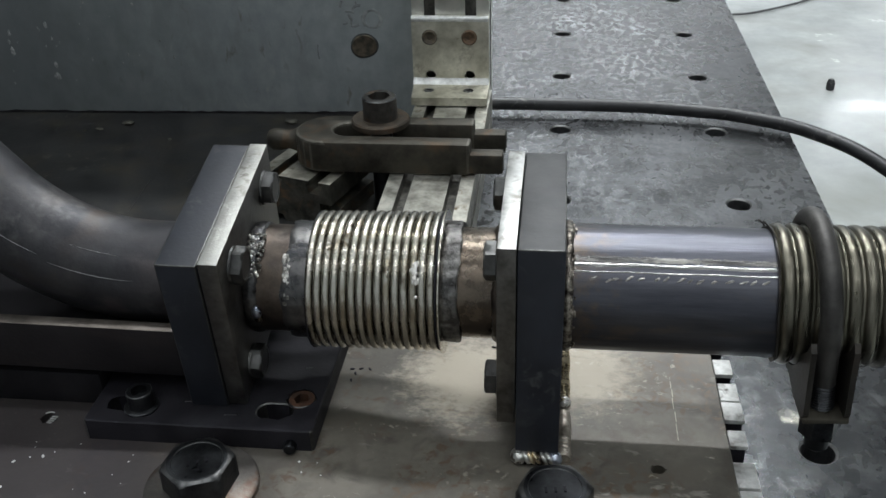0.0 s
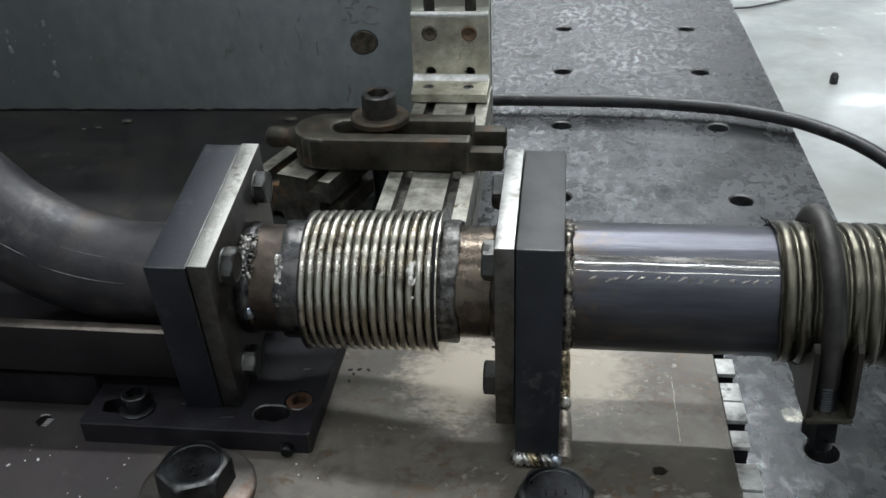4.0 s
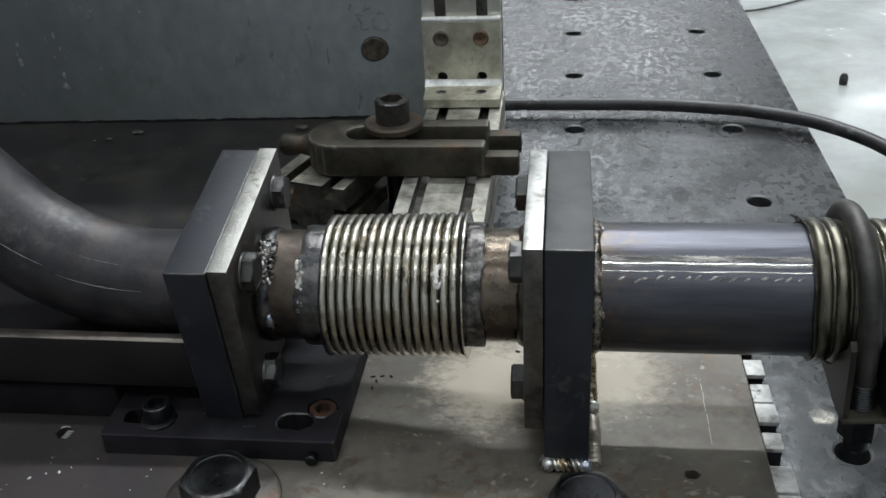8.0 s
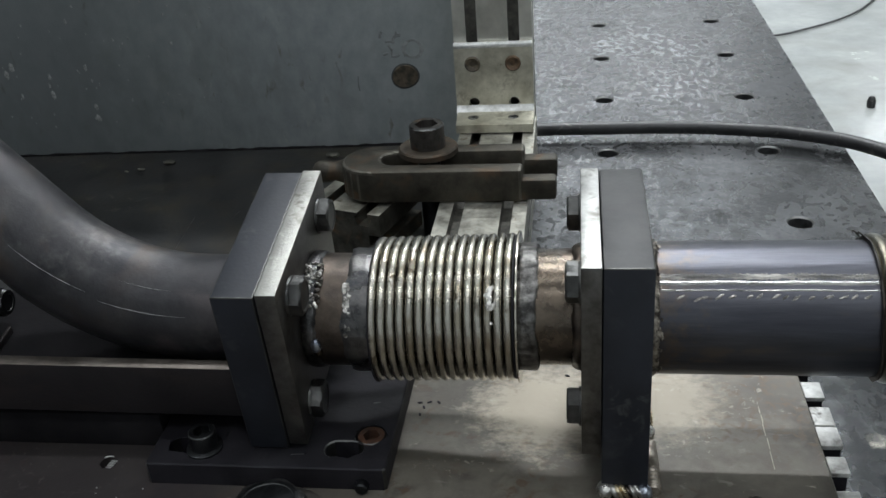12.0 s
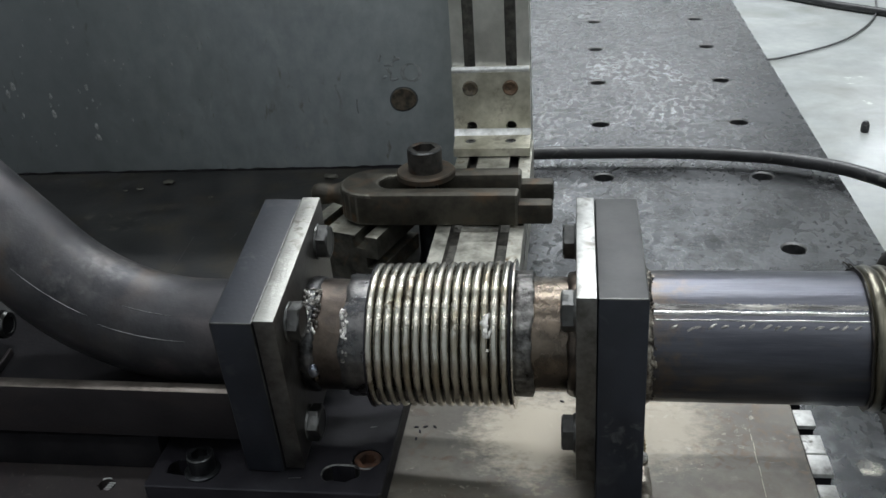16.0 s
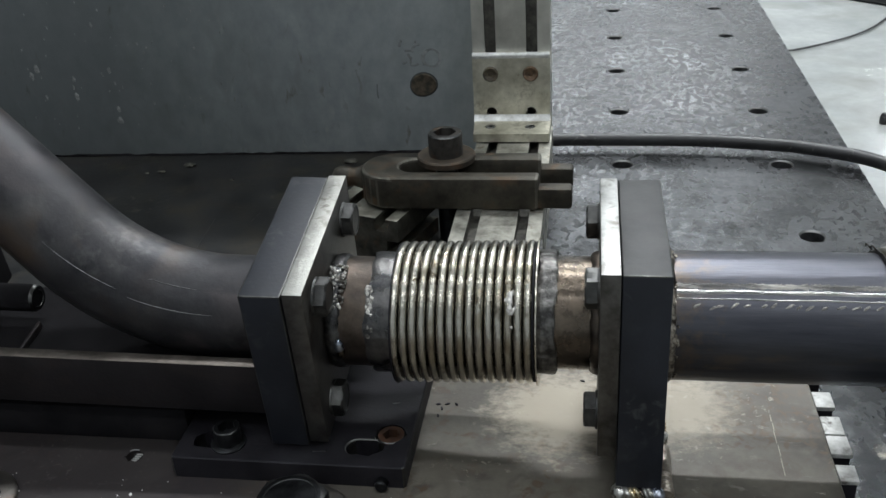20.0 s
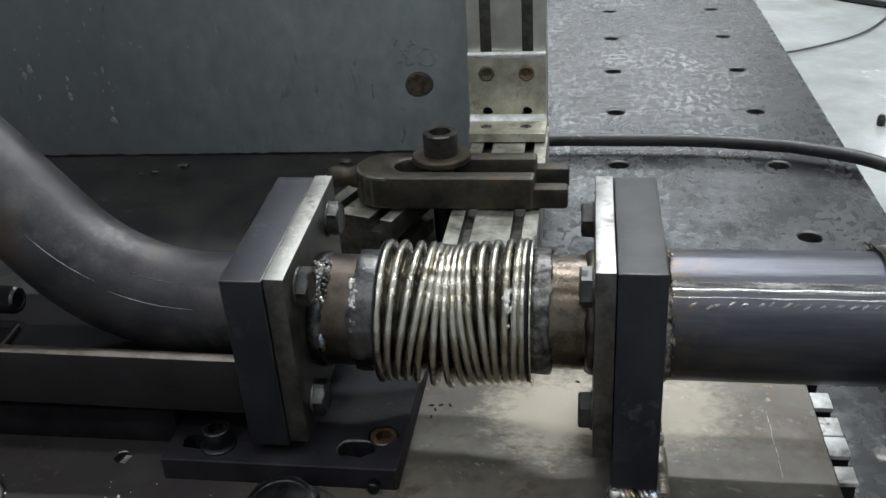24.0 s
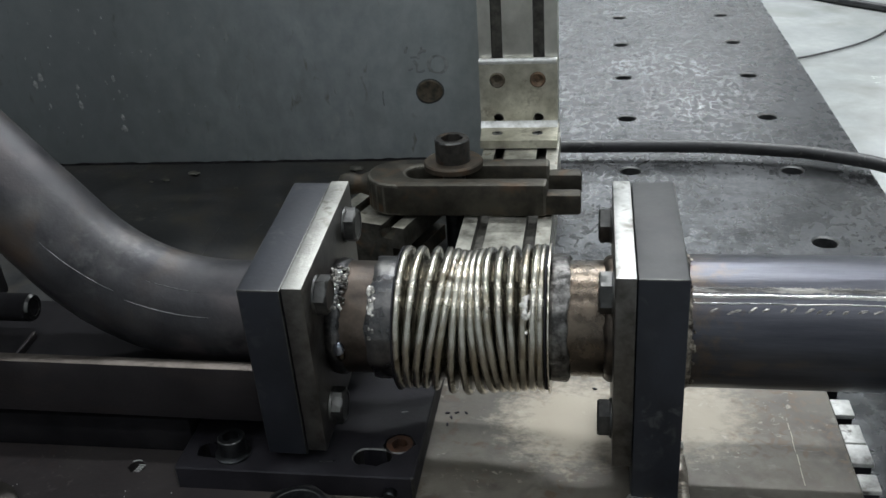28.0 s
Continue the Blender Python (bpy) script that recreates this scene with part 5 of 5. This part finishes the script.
def floor_things():
    z = FLOOR_Z + 0.004
    pts = [(0.30, 2.07, z), (0.406, 2.069, z), (0.47, 2.1, z), (0.56, 2.17, z), (0.631, 2.26, z), (0.70, 2.4, z), (0.75, 2.6, z)]
    tagged(part("floor_cable", tube_along(smooth_line(pts), 0.0022, 10), M_DULLCABLE), "thin black cable lying on the concrete floor", "cable")
    z = FLOOR_Z + 0.009
    pts = [(0.40, 2.75, z), (0.544, 2.569, z), (0.673, 2.431, z), (0.85, 2.3, z), (1.2, 2.2, z)]
    tagged(part("floor_cable", tube_along(smooth_line(pts), 0.009, 10), M_HOSE), "thicker black cable lying on the concrete floor", "cable")
    t = lathe([(0, 0.006), (0.002, 0.0066), (0.012, 0.0066), (0.0135, 0.0056), (0.016, 0.005), (0.018, 0.003)], 20, m=Matrix.Translation((0.494, 1.675, FLOOR_Z)))
    tagged(part("floor_peg", t, M_HOSE), "small dark peg standing on the concrete floor", "peg")


def hose():
    pts = [(-0.055, 0.951, 0.0095), (0.01, 0.9525, 0.0095), (0.081, 0.952, 0.0095), (0.132, 0.9495, 0.0095), (0.181, 0.942, 0.009), (0.211, 0.934, 0.0088), (0.2605, 0.908, 0.0078), (0.308, 0.862, 0.0), (0.36, 0.79, -0.03), (0.42, 0.67, -0.1), (0.5, 0.52, -0.2)]
    tagged(part("rubber_hose", tube_along(smooth_line(pts), 0.0057, 18), M_HOSE), "black rubber hose lying across the table", "hose")


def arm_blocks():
    """Two black blocks, added to stand in for the shade under the drive arm."""
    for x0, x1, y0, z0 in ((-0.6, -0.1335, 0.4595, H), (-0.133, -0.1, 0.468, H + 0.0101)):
        t = thing("shade_block", "black block added for the shade under the drive arm", "block", group="packing blocks")
        part("block", box(x0, x1, y0, 0.522, z0, H + 0.0165, 0.001), M_FLATBLACK, t)


setting()
table()
base_plate()
arm_blocks()
fixed_flange()
MOVER = moving_flange()
BELLOWS, RINGS = bellows()
foot_plate()
strap_clamp()
heel_profile()
profiles()
oily_sheet()
back_plate()
floor_things()
pipe_clamp()
side_blocks()
chips()
hose()
for x, y, w in ((-0.075, 0.4145, (0.022, 0.003)), (0.060, 0.4145, None), (-0.211, 0.4145, (0.02, 0.003))):
    b = hex_bolt("hex_bolt", "large black hexagon bolt in the base plate", 0.025, 0.0115, 0.008, 0.0, "base plate bolts", w)
    b.location, b.rotation_euler = (x, y, H), (0, 0, radians(22 if w else 8))

# ---- movement ----
# twist of the moving flange about the pipe, in degrees
TWIST = [(23.6, 8.8), (23.7, 7.5), (23.8, 5.5), (23.9, 4.2), (24.0, 4.0), (24.1, 5.0), (24.2, 6.2), (24.3, 7.3), (24.4, 7.7), (24.5, 7.65),
         (24.6, 7.0), (24.7, 5.0), (24.8, 4.4), (24.9, 3.9), (25.0, 3.9), (25.1, 5.0), (25.2, 6.4), (25.3, 7.5), (25.4, 7.8), (25.5, 7.6),
         (25.6, 7.2), (25.7, 5.4), (25.8, 4.5), (25.9, 4.2), (26.0, 4.28), (26.1, 5.6), (26.2, 7.0), (26.3, 7.5), (26.4, 7.65), (26.5, 7.64),
         (26.6, 6.9), (26.7, 5.0), (26.8, 4.4), (26.9, 4.3), (27.0, 4.52), (27.1, 5.7), (27.2, 7.0), (27.3, 7.6), (27.4, 7.7), (27.5, 7.54),
         (27.6, 7.1), (27.7, 5.7), (27.8, 5.0), (27.9, 4.7), (28.0, 4.87)]


def flange_rows():
    """Seconds, x, y, z and the three turns of the moving flange."""
    rows = [(0, -0.0661, 0.4839, 0.1205, 9.34, 1.7, 1.11), (1, -0.0664, 0.4845, 0.1202, 9.36, 1.55, 0.98), (3, -0.0669, 0.4842, 0.1202, 9.42, 1.28, 0.84),
            (6, -0.0683, 0.4839, 0.1202, 9.07, 1.19, 0.82), (8, -0.0677, 0.4829, 0.1209, 9.05, 1.18, 0.75), (9, -0.0669, 0.4811, 0.1219, 8.95, 1.4, 0.7),
            (11, -0.0675, 0.4811, 0.1219, 9.0, 1.27, 0.75), (15, -0.0681, 0.4811, 0.1218, 8.83, 1.19, 0.67), (17, -0.0681, 0.4812, 0.1218, 8.8, 1.0, 0.55),
            (20, -0.0681, 0.4806, 0.1221, 8.81, 1.2, 0.58), (23.5, -0.068, 0.4806, 0.1222, 8.8, 1.14, 0.7)]
    for t, a in TWIST:
        rows.append((t, -0.0678 - max(0.0, 7.65 - a) * 0.00103, 0.4808, 0.1223, a, 1.14, 0.62))
    return rows


def buckle(t, a):
    """How far the bellows is buckled, 0 to 1."""
    if t <= 23.6:
        return 0.0
    full = 0.6 + 0.4 * (7.65 - a) / 3.75
    return min(1.0, (t - 23.6) / 0.2) * full


# lean in degrees, shift along the pipe and sag in millimetres of each convolution when fully buckled
LEAN = [1.0, 5.0, 9.4, 11.6, 10.0, 4.2, -1.0, -5.0, -7.6, -7.8, -5.6, -2.6, 0.6, 1.6, 0.3]
SHIFT = [0.0, 0.1, 0.8, 1.2, 0.9, 1.9, 2.6, 2.9, 2.5, 1.9, 2.0, 1.7, 1.7, 1.2, 0.2]
SAG = [0.0, 0.0, 0.2, 0.4, 1.0, 2.2, 2.7, 2.2, 1.5, 1.0, 0.8, 0.5, 0.2, 0.0, 0.0]


def motions():
    rows = flange_rows()
    walk(MOVER, [(t, pose(x, y, z, a, b, c)) for t, x, y, z, a, b, c in rows])
    n = len(RINGS)
    for k, ob in enumerate(RINGS):
        s = (k + 0.5) / n
        keys = []
        for t, x, y, z, a, b, c in rows:
            q = buckle(t, a)
            left = x + 0.0262
            right = 0.0129
            tilt, slide, drop = LEAN[k] * q, SHIFT[k] * 0.001 * q, SAG[k] * -0.001 * q
            dy, dz = (y - AY) * (1 - s), (z - AZ) * (1 - s)
            keys.append((t, pose(left + (right - left) * s + slide, dy, dz + drop, (a - 8.8) * (1 - s), b * (1 - s) + tilt, c * (1 - s))))
        walk(ob, keys)


motions()
